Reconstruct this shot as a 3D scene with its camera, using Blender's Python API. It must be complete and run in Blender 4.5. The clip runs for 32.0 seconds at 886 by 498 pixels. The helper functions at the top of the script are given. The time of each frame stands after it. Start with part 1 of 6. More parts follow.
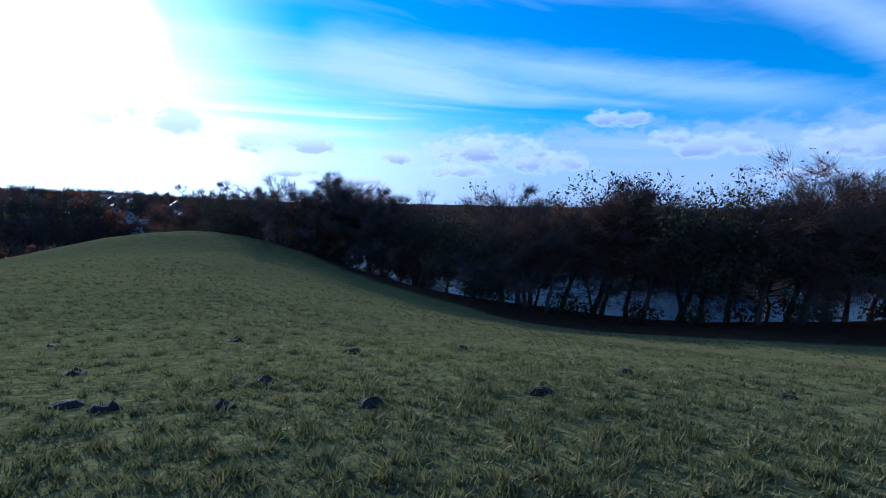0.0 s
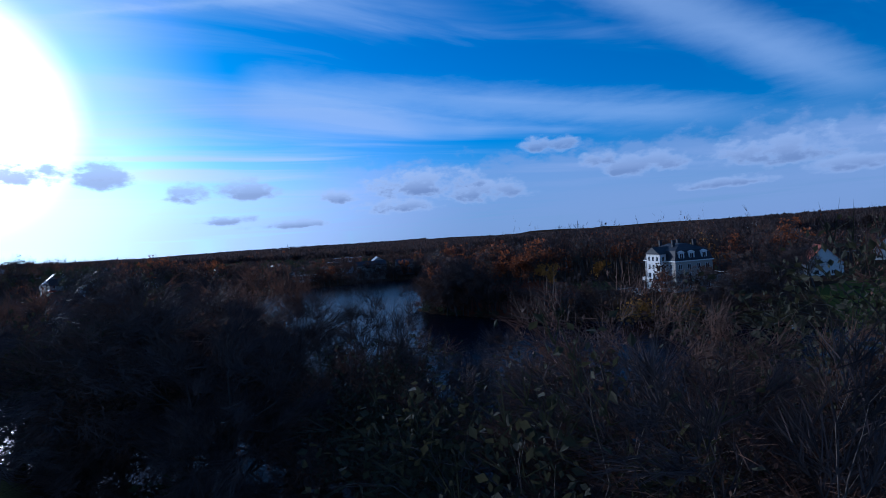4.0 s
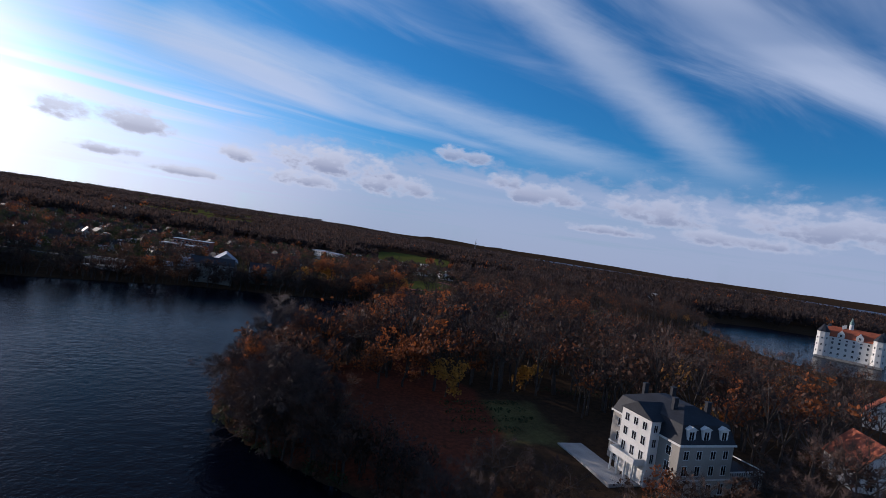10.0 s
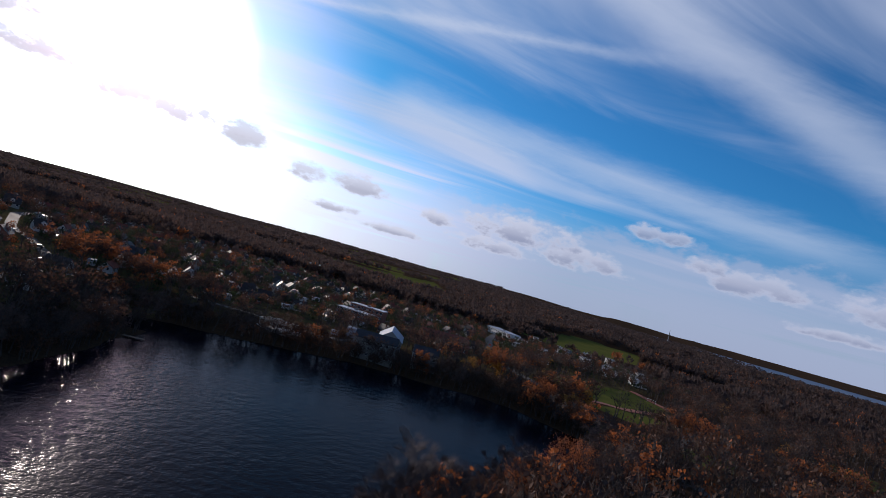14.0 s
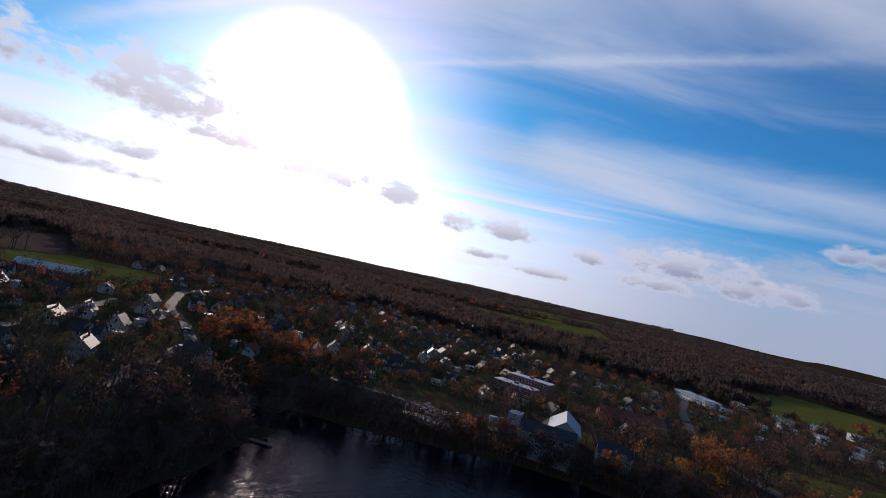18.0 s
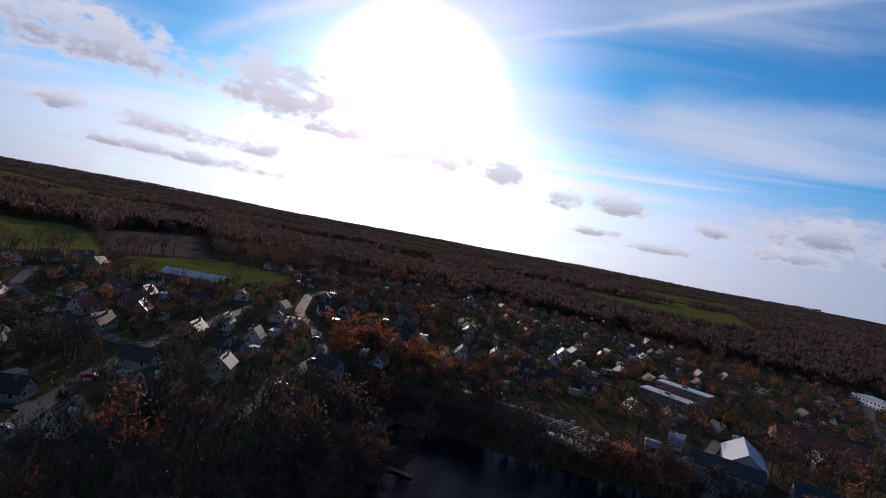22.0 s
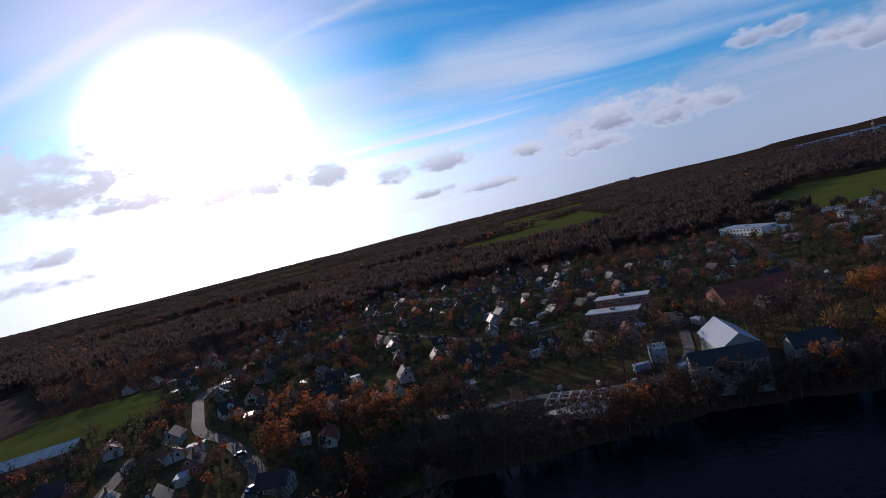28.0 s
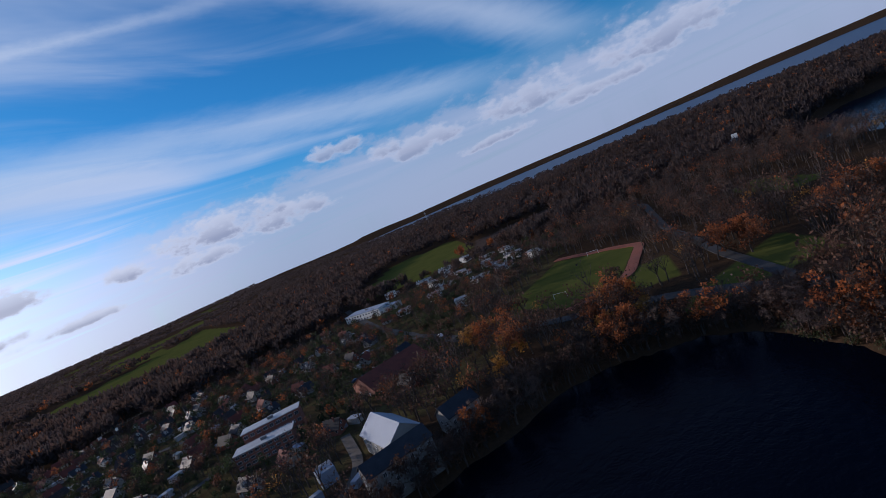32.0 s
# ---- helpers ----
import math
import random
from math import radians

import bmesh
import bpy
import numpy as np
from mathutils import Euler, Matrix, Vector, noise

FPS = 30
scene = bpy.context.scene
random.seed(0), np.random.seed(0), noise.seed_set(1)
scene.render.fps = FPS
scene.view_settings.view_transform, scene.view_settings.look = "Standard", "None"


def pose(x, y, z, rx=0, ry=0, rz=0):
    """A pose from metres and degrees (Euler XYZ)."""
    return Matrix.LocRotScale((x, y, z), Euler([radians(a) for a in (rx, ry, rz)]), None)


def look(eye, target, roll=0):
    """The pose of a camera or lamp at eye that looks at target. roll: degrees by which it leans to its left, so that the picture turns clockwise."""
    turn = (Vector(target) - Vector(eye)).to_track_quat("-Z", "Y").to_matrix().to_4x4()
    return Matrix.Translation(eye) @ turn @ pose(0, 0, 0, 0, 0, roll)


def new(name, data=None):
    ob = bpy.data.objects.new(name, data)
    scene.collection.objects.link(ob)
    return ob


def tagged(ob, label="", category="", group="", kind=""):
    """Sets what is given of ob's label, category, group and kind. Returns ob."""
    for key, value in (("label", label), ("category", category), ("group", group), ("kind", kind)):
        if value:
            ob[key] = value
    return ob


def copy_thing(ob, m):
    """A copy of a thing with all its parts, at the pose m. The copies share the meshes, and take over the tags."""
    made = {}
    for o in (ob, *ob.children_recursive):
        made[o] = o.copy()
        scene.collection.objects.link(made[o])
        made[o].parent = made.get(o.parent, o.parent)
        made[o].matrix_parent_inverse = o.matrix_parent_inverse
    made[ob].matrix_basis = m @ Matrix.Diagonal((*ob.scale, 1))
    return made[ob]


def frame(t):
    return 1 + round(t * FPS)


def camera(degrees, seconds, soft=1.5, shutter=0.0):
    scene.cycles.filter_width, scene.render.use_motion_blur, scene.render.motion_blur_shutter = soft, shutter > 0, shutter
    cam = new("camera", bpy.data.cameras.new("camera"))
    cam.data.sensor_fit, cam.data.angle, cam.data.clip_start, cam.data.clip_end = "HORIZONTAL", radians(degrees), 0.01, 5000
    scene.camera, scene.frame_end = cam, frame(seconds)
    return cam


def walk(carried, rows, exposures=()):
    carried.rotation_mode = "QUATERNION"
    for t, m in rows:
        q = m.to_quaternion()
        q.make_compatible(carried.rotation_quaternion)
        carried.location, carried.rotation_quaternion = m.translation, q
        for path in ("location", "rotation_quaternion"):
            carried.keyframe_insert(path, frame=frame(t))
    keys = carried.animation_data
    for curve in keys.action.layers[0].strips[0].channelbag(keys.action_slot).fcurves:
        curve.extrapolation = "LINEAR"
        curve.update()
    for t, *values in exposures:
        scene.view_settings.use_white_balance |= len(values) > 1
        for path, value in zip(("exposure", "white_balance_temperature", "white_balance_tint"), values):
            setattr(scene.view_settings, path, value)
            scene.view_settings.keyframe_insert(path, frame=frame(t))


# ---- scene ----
cam = camera(82.1, 32.0, 0.85)
PATH = [
    (0.0, pose(0.00, 0.00, 21.42, 85.49, -0.67, -0.57)),
    (0.5, pose(-0.45, 5.81, 22.14, 88.14, -3.49, -7.72)),
    (1.0, pose(-1.27, 13.59, 23.34, 88.98, -1.88, -8.19)),
    (1.5, pose(-1.68, 19.65, 24.26, 86.64, -4.07, -3.42)),
    (2.0, pose(-1.90, 24.31, 24.97, 89.55, -1.35, -5.84)),
    (2.5, pose(-1.37, 27.01, 25.08, 89.26, -0.26, -4.83)),
    (4.5, pose(0.54, 61.18, 29.03, 89.00, 4.78, -7.28)),
    (5.0, pose(2.38, 69.15, 30.70, 89.30, -1.54, -4.74)),
    (5.5, pose(3.78, 75.98, 31.64, 88.37, 1.68, -7.09)),
    (6.0, pose(5.00, 82.67, 32.87, 88.70, -0.25, -7.74)),
    (6.5, pose(6.42, 89.31, 34.47, 88.81, 2.09, -9.36)),
    (7.0, pose(7.60, 95.69, 35.98, 88.71, -3.95, -9.59)),
    (7.5, pose(9.14, 102.42, 37.20, 89.53, -1.05, -12.15)),
    (8.0, pose(10.72, 108.50, 38.30, 88.55, 1.19, -16.32)),
    (8.5, pose(12.34, 115.18, 39.70, 89.26, -1.58, -20.30)),
    (9.0, pose(14.67, 121.67, 41.48, 88.96, -4.13, -19.61)),
    (9.5, pose(16.55, 128.60, 42.99, 90.05, -4.03, -22.80)),
    (10.0, pose(18.94, 134.58, 45.02, 88.98, -8.63, -18.29)),
    (10.5, pose(21.11, 141.30, 46.45, 90.85, -10.58, -23.10)),
    (11.0, pose(22.73, 148.13, 48.08, 91.02, -17.99, -21.20)),
    (11.5, pose(24.15, 153.75, 49.62, 90.73, -18.50, -13.09)),
    (12.0, pose(24.54, 159.59, 51.36, 91.94, -19.04, -10.03)),
    (12.5, pose(25.74, 165.17, 52.94, 92.64, -15.62, -4.50)),
    (13.0, pose(25.76, 171.10, 54.13, 92.10, -15.22, -2.75)),
    (13.5, pose(25.04, 175.89, 54.80, 93.44, -17.15, -1.51)),
    (14.0, pose(23.21, 181.87, 55.95, 92.52, -15.36, 2.28)),
    (14.5, pose(21.66, 187.70, 57.28, 93.66, -13.50, 4.63)),
    (15.0, pose(20.13, 193.16, 58.67, 93.52, -13.45, 6.68)),
    (15.5, pose(18.39, 198.99, 60.05, 93.13, -13.56, 9.30)),
    (17.5, pose(10.64, 227.91, 63.88, 93.02, -12.27, 17.01)),
    (18.0, pose(8.37, 230.71, 64.81, 93.28, -12.49, 19.80)),
    (18.5, pose(6.42, 233.03, 65.38, 93.33, -13.21, 22.86)),
    (19.0, pose(4.21, 234.94, 65.87, 93.42, -11.83, 26.09)),
    (19.5, pose(2.01, 236.79, 66.44, 92.61, -11.21, 29.16)),
    (20.0, pose(-0.27, 238.09, 67.39, 89.95, -5.43, 31.82)),
    (20.5, pose(-3.08, 239.58, 68.50, 88.94, -3.66, 32.31)),
    (21.0, pose(-5.93, 241.36, 69.36, 88.55, -4.81, 32.43)),
    (21.5, pose(-9.08, 243.42, 70.61, 88.11, -3.84, 33.44)),
    (22.0, pose(-12.50, 245.42, 71.48, 88.73, -10.68, 32.02)),
    (22.5, pose(-16.15, 247.43, 71.39, 89.45, -10.29, 35.53)),
    (23.0, pose(-19.48, 248.67, 71.62, 87.59, 0.02, 40.53)),
    (23.5, pose(-22.60, 250.50, 72.24, 86.70, 7.89, 39.81)),
    (24.0, pose(-25.64, 253.23, 72.99, 89.24, 8.75, 36.03)),
    (24.5, pose(-28.54, 255.02, 73.86, 87.30, 6.52, 33.94)),
    (25.0, pose(-31.59, 256.86, 74.72, 87.60, 7.24, 29.66)),
    (25.5, pose(-34.08, 259.27, 75.23, 86.54, 7.84, 27.03)),
    (27.5, pose(-41.21, 267.65, 75.83, 85.13, 9.72, 18.11)),
    (28.0, pose(-42.45, 270.80, 76.19, 87.14, 14.19, 15.54)),
    (28.5, pose(-43.61, 273.65, 76.57, 85.60, 13.50, 10.18)),
    (29.0, pose(-44.17, 276.23, 77.02, 84.41, 10.96, 2.21)),
    (29.5, pose(-44.37, 278.93, 77.08, 82.14, 0.52, -3.01)),
    (30.0, pose(-44.73, 282.13, 77.70, 80.31, 8.49, -2.39)),
    (30.5, pose(-44.35, 286.63, 77.30, 80.65, 16.43, -7.12)),
    (31.0, pose(-43.62, 291.50, 76.60, 83.01, 23.35, -12.58)),
    (31.5, pose(-42.37, 295.58, 76.80, 83.51, 26.07, -22.22)),
    (32.0, pose(-40.46, 298.50, 76.15, 84.32, 23.73, -27.95)),
]
EXPOSURES = [(0.0, 0.12, 4500, 10), (0.8, -0.6, 4250, 10), (4.2, -0.65, 4350, 10), (5.2, -0.32, 5850, 14), (10.0, -0.34, 5850, 16), (11.0, -0.12, 5850, 16), (12.4, -0.12, 5900, 16), (14.0, -0.30, 6000, 16), (20.0, -0.28, 6250, 18), (32.0, -0.35, 5700, 15)]
walk(cam, PATH, EXPOSURES)

# ---- sky, sun ----
SUN_AZ, SUN_EL = -38.3, 13.3            # degrees from +y towards +x, and above the horizon
sd = Vector((math.sin(radians(SUN_AZ)) * math.cos(radians(SUN_EL)), math.cos(radians(SUN_AZ)) * math.cos(radians(SUN_EL)), math.sin(radians(SUN_EL))))
sun = new("sun", bpy.data.lights.new("sun", "SUN"))
sun.data.energy, sun.data.angle, sun.data.color = 4.8, radians(0.55), (1.0, 0.85, 0.68)
sun.matrix_world = look(sd * 100, (0, 0, 0))

world = bpy.data.worlds.new("sky")
scene.world = world
world.use_nodes = True
wt = world.node_tree
wt.nodes.clear()


def wn(kind):
    return wt.nodes.new(kind)


def wput(socket, value):
    if hasattr(value, "is_linked"):
        wt.links.new(value, socket)
    else:
        socket.default_value = value


def wm(op, a, b=None, c=None, clamp=False):
    n = wn("ShaderNodeMath")
    n.operation, n.use_clamp = op, clamp
    for i, v in enumerate((a, b, c)):
        if v is not None:
            wput(n.inputs[i], v)
    return n.outputs[0]


def wramp(value, lo, hi, out_lo=0.0, out_hi=1.0):
    n = wn("ShaderNodeMapRange")
    n.interpolation_type = "SMOOTHSTEP"
    for i, v in enumerate((value, lo, hi, out_lo, out_hi)):
        wput(n.inputs[i], v)
    return n.outputs[0]


def wmix(fac, a, b, blend="MIX"):
    n = wn("ShaderNodeMix")
    n.data_type, n.blend_type = "RGBA", blend
    wput(n.inputs[0], fac), wput(n.inputs[6], a), wput(n.inputs[7], b)
    return n.outputs[2]


def wnoise(vec, scale, detail=6, rough=0.55, distort=0.0):
    n = wn("ShaderNodeTexNoise")
    wput(n.inputs["Vector"], vec)
    n.inputs["Scale"].default_value, n.inputs["Detail"].default_value = scale, detail
    n.inputs["Roughness"].default_value, n.inputs["Distortion"].default_value = rough, distort
    return n.outputs[0]


coord = wn("ShaderNodeTexCoord").outputs["Generated"]
sep = wn("ShaderNodeSeparateXYZ")
wput(sep.inputs[0], coord)
dx, dy, dz = sep.outputs
azimuth = wm("MULTIPLY", wm("ARCTAN2", dx, dy), 180 / math.pi)
height = wm("MULTIPLY", wm("ARCSINE", dz), 180 / math.pi)
sky = wn("ShaderNodeTexSky")
sky.sky_type, sky.sun_disc, sky.sun_elevation, sky.sun_rotation = "NISHITA", False, radians(SUN_EL), radians(SUN_AZ)
sky.air_density, sky.dust_density, sky.ozone_density = 1.0, 0.6, 2.0
dome = wm("MAXIMUM", dz, 0.03)
flat = wn("ShaderNodeCombineXYZ")
wput(flat.inputs[0], wm("DIVIDE", dx, dome)), wput(flat.inputs[1], wm("DIVIDE", dy, dome))
SKY_GAIN = 0.10
blue = wmix(1.0, sky.outputs[0], (SKY_GAIN * 0.27, SKY_GAIN * 0.92, SKY_GAIN * 1.42, 1), "MULTIPLY")
# the aureole round the low sun, seen through thin high cloud
dot = wn("ShaderNodeVectorMath")
dot.operation = "DOT_PRODUCT"
wput(dot.inputs[0], coord)
dot.inputs[1].default_value = sd
away = wm("MULTIPLY", wm("ARCCOSINE", wm("MINIMUM", dot.outputs["Value"], 1.0)), 180 / math.pi)
# cirrus: broad soft streaks drawn out along one heading, with finer fibres in them
drift = wn("ShaderNodeTexNoise")
wput(drift.inputs["Vector"], flat.outputs[0])
drift.inputs["Scale"].default_value, drift.inputs["Detail"].default_value = 0.22, 2
bent = wn("ShaderNodeVectorMath")
bent.operation = "MULTIPLY_ADD"
wput(bent.inputs[0], drift.outputs["Color"])
bent.inputs[1].default_value = (2.2, 2.2, 0.0)
wput(bent.inputs[2], flat.outputs[0])
turned = wn("ShaderNodeMapping")
wput(turned.inputs[0], bent.outputs[0])
turned.vector_type = "TEXTURE"
turned.inputs["Rotation"].default_value[2] = radians(20)
turned.inputs["Scale"].default_value = (5.0, 1.0, 1.0)
streaks = wnoise(turned.outputs[0], 0.62, 2.5, 0.50, 0.3)
fibres = wnoise(turned.outputs[0], 1.9, 5, 0.6, 0.8)
broad = wnoise(bent.outputs[0], 0.24, 4, 0.5, 0.3)
cirrus = wm("ADD", streaks, wm("MULTIPLY", wm("SUBTRACT", fibres, 0.5), 0.22))
cirrus = wm("MULTIPLY", wramp(cirrus, 0.43, 0.60), wramp(broad, 0.34, 0.56, 0.10, 1.0))
cirrus = wm("MULTIPLY", cirrus, wramp(height, 3.0, 9.0))
sheet = wm("MULTIPLY", wramp(height, 12.0, 2.0), wramp(wnoise(flat.outputs[0], 0.16, 5, 0.6), 0.20, 0.55, 0.55, 1.0))
veil = wmix(wm("MULTIPLY", cirrus, 0.80), blue, (0.66, 0.73, 0.86, 1))
veil = wmix(wm("MULTIPLY", sheet, 0.80), veil, (0.42, 0.49, 0.66, 1))
# small cumulus in rows over the horizon
puff_at = wn("ShaderNodeCombineXYZ")
wput(puff_at.inputs[0], azimuth), wput(puff_at.inputs[1], wm("MULTIPLY", height, 1.7))
wob = wnoise(puff_at.outputs[0], 0.32, 5, 0.56)
lumps = wnoise(puff_at.outputs[0], 1.0, 4, 0.52)
# a sheet of broken cloud low over the fjord, with a ragged upper edge
ragged_top = wm("ADD", height, wm("MULTIPLY", wm("SUBTRACT", wob, 0.5), 7.0))
bank_cover = wm("MULTIPLY", wramp(ragged_top, 9.4, 7.6), wramp(azimuth, -12.0, 4.0))
veil = wmix(wm("MULTIPLY", bank_cover, 0.50), veil, (0.52, 0.56, 0.70, 1))
# two broad old contrails and two long cirrus bands, along great circles
for nx, ny, nz, az0, az1, half in ((0.061, 0.443, -0.894, -30.0, 24.0, 0.7), (0.095, 0.594, -0.80, -62.0, -22.0, 1.0), (-0.099, 0.277, -0.956, -14.0, 56.0, 2.4), (-0.321, 0.551, -0.771, 4.0, 66.0, 2.8)):
    cross = wn("ShaderNodeVectorMath")
    cross.operation = "DOT_PRODUCT"
    wput(cross.inputs[0], coord)
    cross.inputs[1].default_value = (nx, ny, nz)
    off = wm("MULTIPLY", wm("ABSOLUTE", cross.outputs["Value"]), 57.3)
    off = wm("ADD", off, wm("MULTIPLY", wm("SUBTRACT", wnoise(flat.outputs[0], 1.6, 6, 0.68), 0.5), 2.6))
    band = wm("MULTIPLY", wramp(off, half * 1.3, -0.2), wm("MULTIPLY", wramp(azimuth, az0 - 1, az0 + 4), wramp(azimuth, az1, az1 - 26)))
    band = wm("MULTIPLY", band, wramp(height, 8.0, 12.0))
    veil = wmix(wm("MULTIPLY", band, 0.42), veil, (0.80, 0.85, 0.92, 1))
cover = None
shade = None
CLOUDS = [  # azimuth, height, half-width, half-height in degrees
    (-33.0, 7.9, 6.4, 1.0), (-27.0, 7.7, 3.2, 1.2), (-19.3, 6.0, 2.3, 0.9), (-13.9, 6.3, 3.4, 1.1), (5.0, 5.9, 6.6, 1.5), (11.5, 4.7, 5.2, 1.3), (2.0, 3.8, 4.2, 0.9), (19.8, 9.2, 3.2, 0.9),
    (24.3, 7.0, 1.9, 0.9), (28.8, 6.0, 4.2, 1.3), (40.5, 5.6, 5.0, 1.6), (-52.5, 11.0, 7.4, 2.9), (-68.5, 11.0, 7.4, 2.5), (-80.0, 9.4, 5.4, 2.4), (-45.0, 9.0, 4.4, 1.2),
    (-62.0, 5.0, 4.4, 0.9), (-70.5, 5.3, 2.4, 0.8), (-54.0, 5.1, 3.0, 0.7), (-60.0, 2.9, 9.0, 0.6), (55.0, 5.5, 7.0, 1.6), (-4.5, 5.2, 2.0, 0.7), (-16.0, 3.4, 2.6, 0.5), (-10.0, 2.6, 4.0, 0.45),
    (36.0, 3.4, 4.0, 0.6), (48.0, 3.8, 6.0, 0.8), 
]
for az, el, half_w, half_h in CLOUDS:
    u = wm("DIVIDE", wm("SUBTRACT", azimuth, az), half_w * 1.1)
    v = wm("DIVIDE", wm("SUBTRACT", height, el + 0.2), half_h * 1.4)
    below = wm("MULTIPLY", wm("MINIMUM", v, 0.0), 0.8)
    v = wm("ADD", v, below)
    d = wm("ADD", wm("MULTIPLY", u, u), wm("MULTIPLY", v, v))
    body = wm("SUBTRACT", 1.25, d)
    body = wm("ADD", body, wm("MULTIPLY", wm("SUBTRACT", wob, 0.5), 4.0))
    body = wm("ADD", body, wm("MULTIPLY", wm("SUBTRACT", lumps, 0.5), 1.5))
    core = wm("MULTIPLY", wramp(body, 0.35, 1.5), wramp(v, 0.85, -0.45))
    body = wm("MULTIPLY", wramp(body, 0.0, 1.1), wramp(d, 2.4, 1.2))
    under = wm("MULTIPLY", body, core)
    cover = body if cover is None else wm("MAXIMUM", cover, body)
    shade = under if shade is None else wm("MAXIMUM", shade, under)
glow = wm("ADD", wm("MULTIPLY", wramp(away, 24.0, 3.0), 0.55), wm("MULTIPLY", wramp(away, 11.8, 2.0), 3.6))
haze = wm("MULTIPLY", wramp(away, 52.0, 10.0), wramp(height, 16.0, 4.0))
haze = wm("MULTIPLY", haze, 0.62)
glare = wn("ShaderNodeCombineColor")
for channel, of_glow, of_haze in ((0, 1.75, 1.38), (1, 1.02, 1.0), (2, 1.04, 1.02)):
    wput(glare.inputs[channel], wm("ADD", wm("MULTIPLY", glow, of_glow), wm("MULTIPLY", haze, of_haze)))
bright = wmix(1.0, veil, glare.outputs[0], "ADD")
# clouds stand before the glare: bright rims, grey hearts that let little of it through
rim = wmix(wm("MULTIPLY", wramp(away, 60.0, 15.0), 0.30), (0.68, 0.70, 0.79, 1), (1.25, 1.25, 1.25, 1))
heart = wmix(wramp(away, 46.0, 6.0), (0.34, 0.37, 0.49, 1), (0.72, 0.69, 0.71, 1))
mass = wmix(wm("MULTIPLY", shade, 0.95), rim, heart)
dark = wmix(wm("MULTIPLY", cover, wramp(away, 70.0, 25.0, 0.72, 0.92)), bright, mass)
background = wn("ShaderNodeBackground")
wput(background.inputs[0], dark)
background.inputs[1].default_value = 1.0
wt.links.new(background.outputs[0], wn("ShaderNodeOutputWorld").inputs[0])

# ---- materials ----
def mat(name, color, rough=0.9, metal=0.0, spread=0.25, scale=1.0, bump=0.0, fine=12.0, second=None, per_object=0.0, per_island=0.0, spec=0.3, thin=0.0):
    """A surface with two scales of variation, in metres."""
    m = bpy.data.materials.new(name)
    m.use_nodes = True
    t = m.node_tree
    b = t.nodes["Principled BSDF"]
    b.inputs["Roughness"].default_value, b.inputs["Metallic"].default_value = rough, metal
    b.inputs["Specular IOR Level"].default_value = spec
    where = t.nodes.new("ShaderNodeTexCoord").outputs["Object"]
    big, small = t.nodes.new("ShaderNodeTexNoise"), t.nodes.new("ShaderNodeTexNoise")
    for n, s, d in ((big, scale, 4), (small, scale * fine, 5)):
        t.links.new(where, n.inputs["Vector"])
        n.inputs["Scale"].default_value, n.inputs["Detail"].default_value = s, d
    mix = t.nodes.new("ShaderNodeMix")
    mix.data_type = "RGBA"
    other = second or tuple(c * 0.55 for c in color)
    mix.inputs[6].default_value, mix.inputs[7].default_value = (*color, 1), (*other, 1)
    add = t.nodes.new("ShaderNodeMath")
    add.operation = "ADD"
    t.links.new(big.outputs[0], add.inputs[0]), t.links.new(small.outputs[0], add.inputs[1])
    fit = t.nodes.new("ShaderNodeMapRange")
    fit.inputs[1].default_value, fit.inputs[2].default_value = 0.72, 1.28
    fit.inputs[3].default_value, fit.inputs[4].default_value = 0.5 - spread * 2, 0.5 + spread * 2
    t.links.new(add.outputs[0], fit.inputs[0])
    last = fit.outputs[0]
    for amount, source in ((per_object, "obj"), (per_island, "isl")):
        if amount:
            if source == "obj":
                r = t.nodes.new("ShaderNodeObjectInfo").outputs["Random"]
            else:
                r = t.nodes.new("ShaderNodeNewGeometry").outputs["Random Per Island"]
            ma = t.nodes.new("ShaderNodeMath")
            ma.operation = "MULTIPLY_ADD"
            t.links.new(r, ma.inputs[0])
            ma.inputs[1].default_value = amount
            t.links.new(last, ma.inputs[2])
            sub = t.nodes.new("ShaderNodeMath")
            sub.operation = "SUBTRACT"
            t.links.new(ma.outputs[0], sub.inputs[0])
            sub.inputs[1].default_value = amount / 2
            last = sub.outputs[0]
    t.links.new(last, mix.inputs[0])
    t.links.new(mix.outputs[2], b.inputs["Base Color"])
    if thin:
        tl, both = t.nodes.new("ShaderNodeBsdfTranslucent"), t.nodes.new("ShaderNodeMixShader")
        t.links.new(mix.outputs[2], tl.inputs["Color"])
        both.inputs[0].default_value = thin
        t.links.new(b.outputs[0], both.inputs[1]), t.links.new(tl.outputs[0], both.inputs[2])
        t.links.new(both.outputs[0], t.nodes["Material Output"].inputs["Surface"])
    if bump:
        bp = t.nodes.new("ShaderNodeBump")
        bp.inputs["Strength"].default_value, bp.inputs["Distance"].default_value = 0.8, bump
        t.links.new(small.outputs[0], bp.inputs["Height"])
        t.links.new(bp.outputs[0], b.inputs["Normal"])
    return m


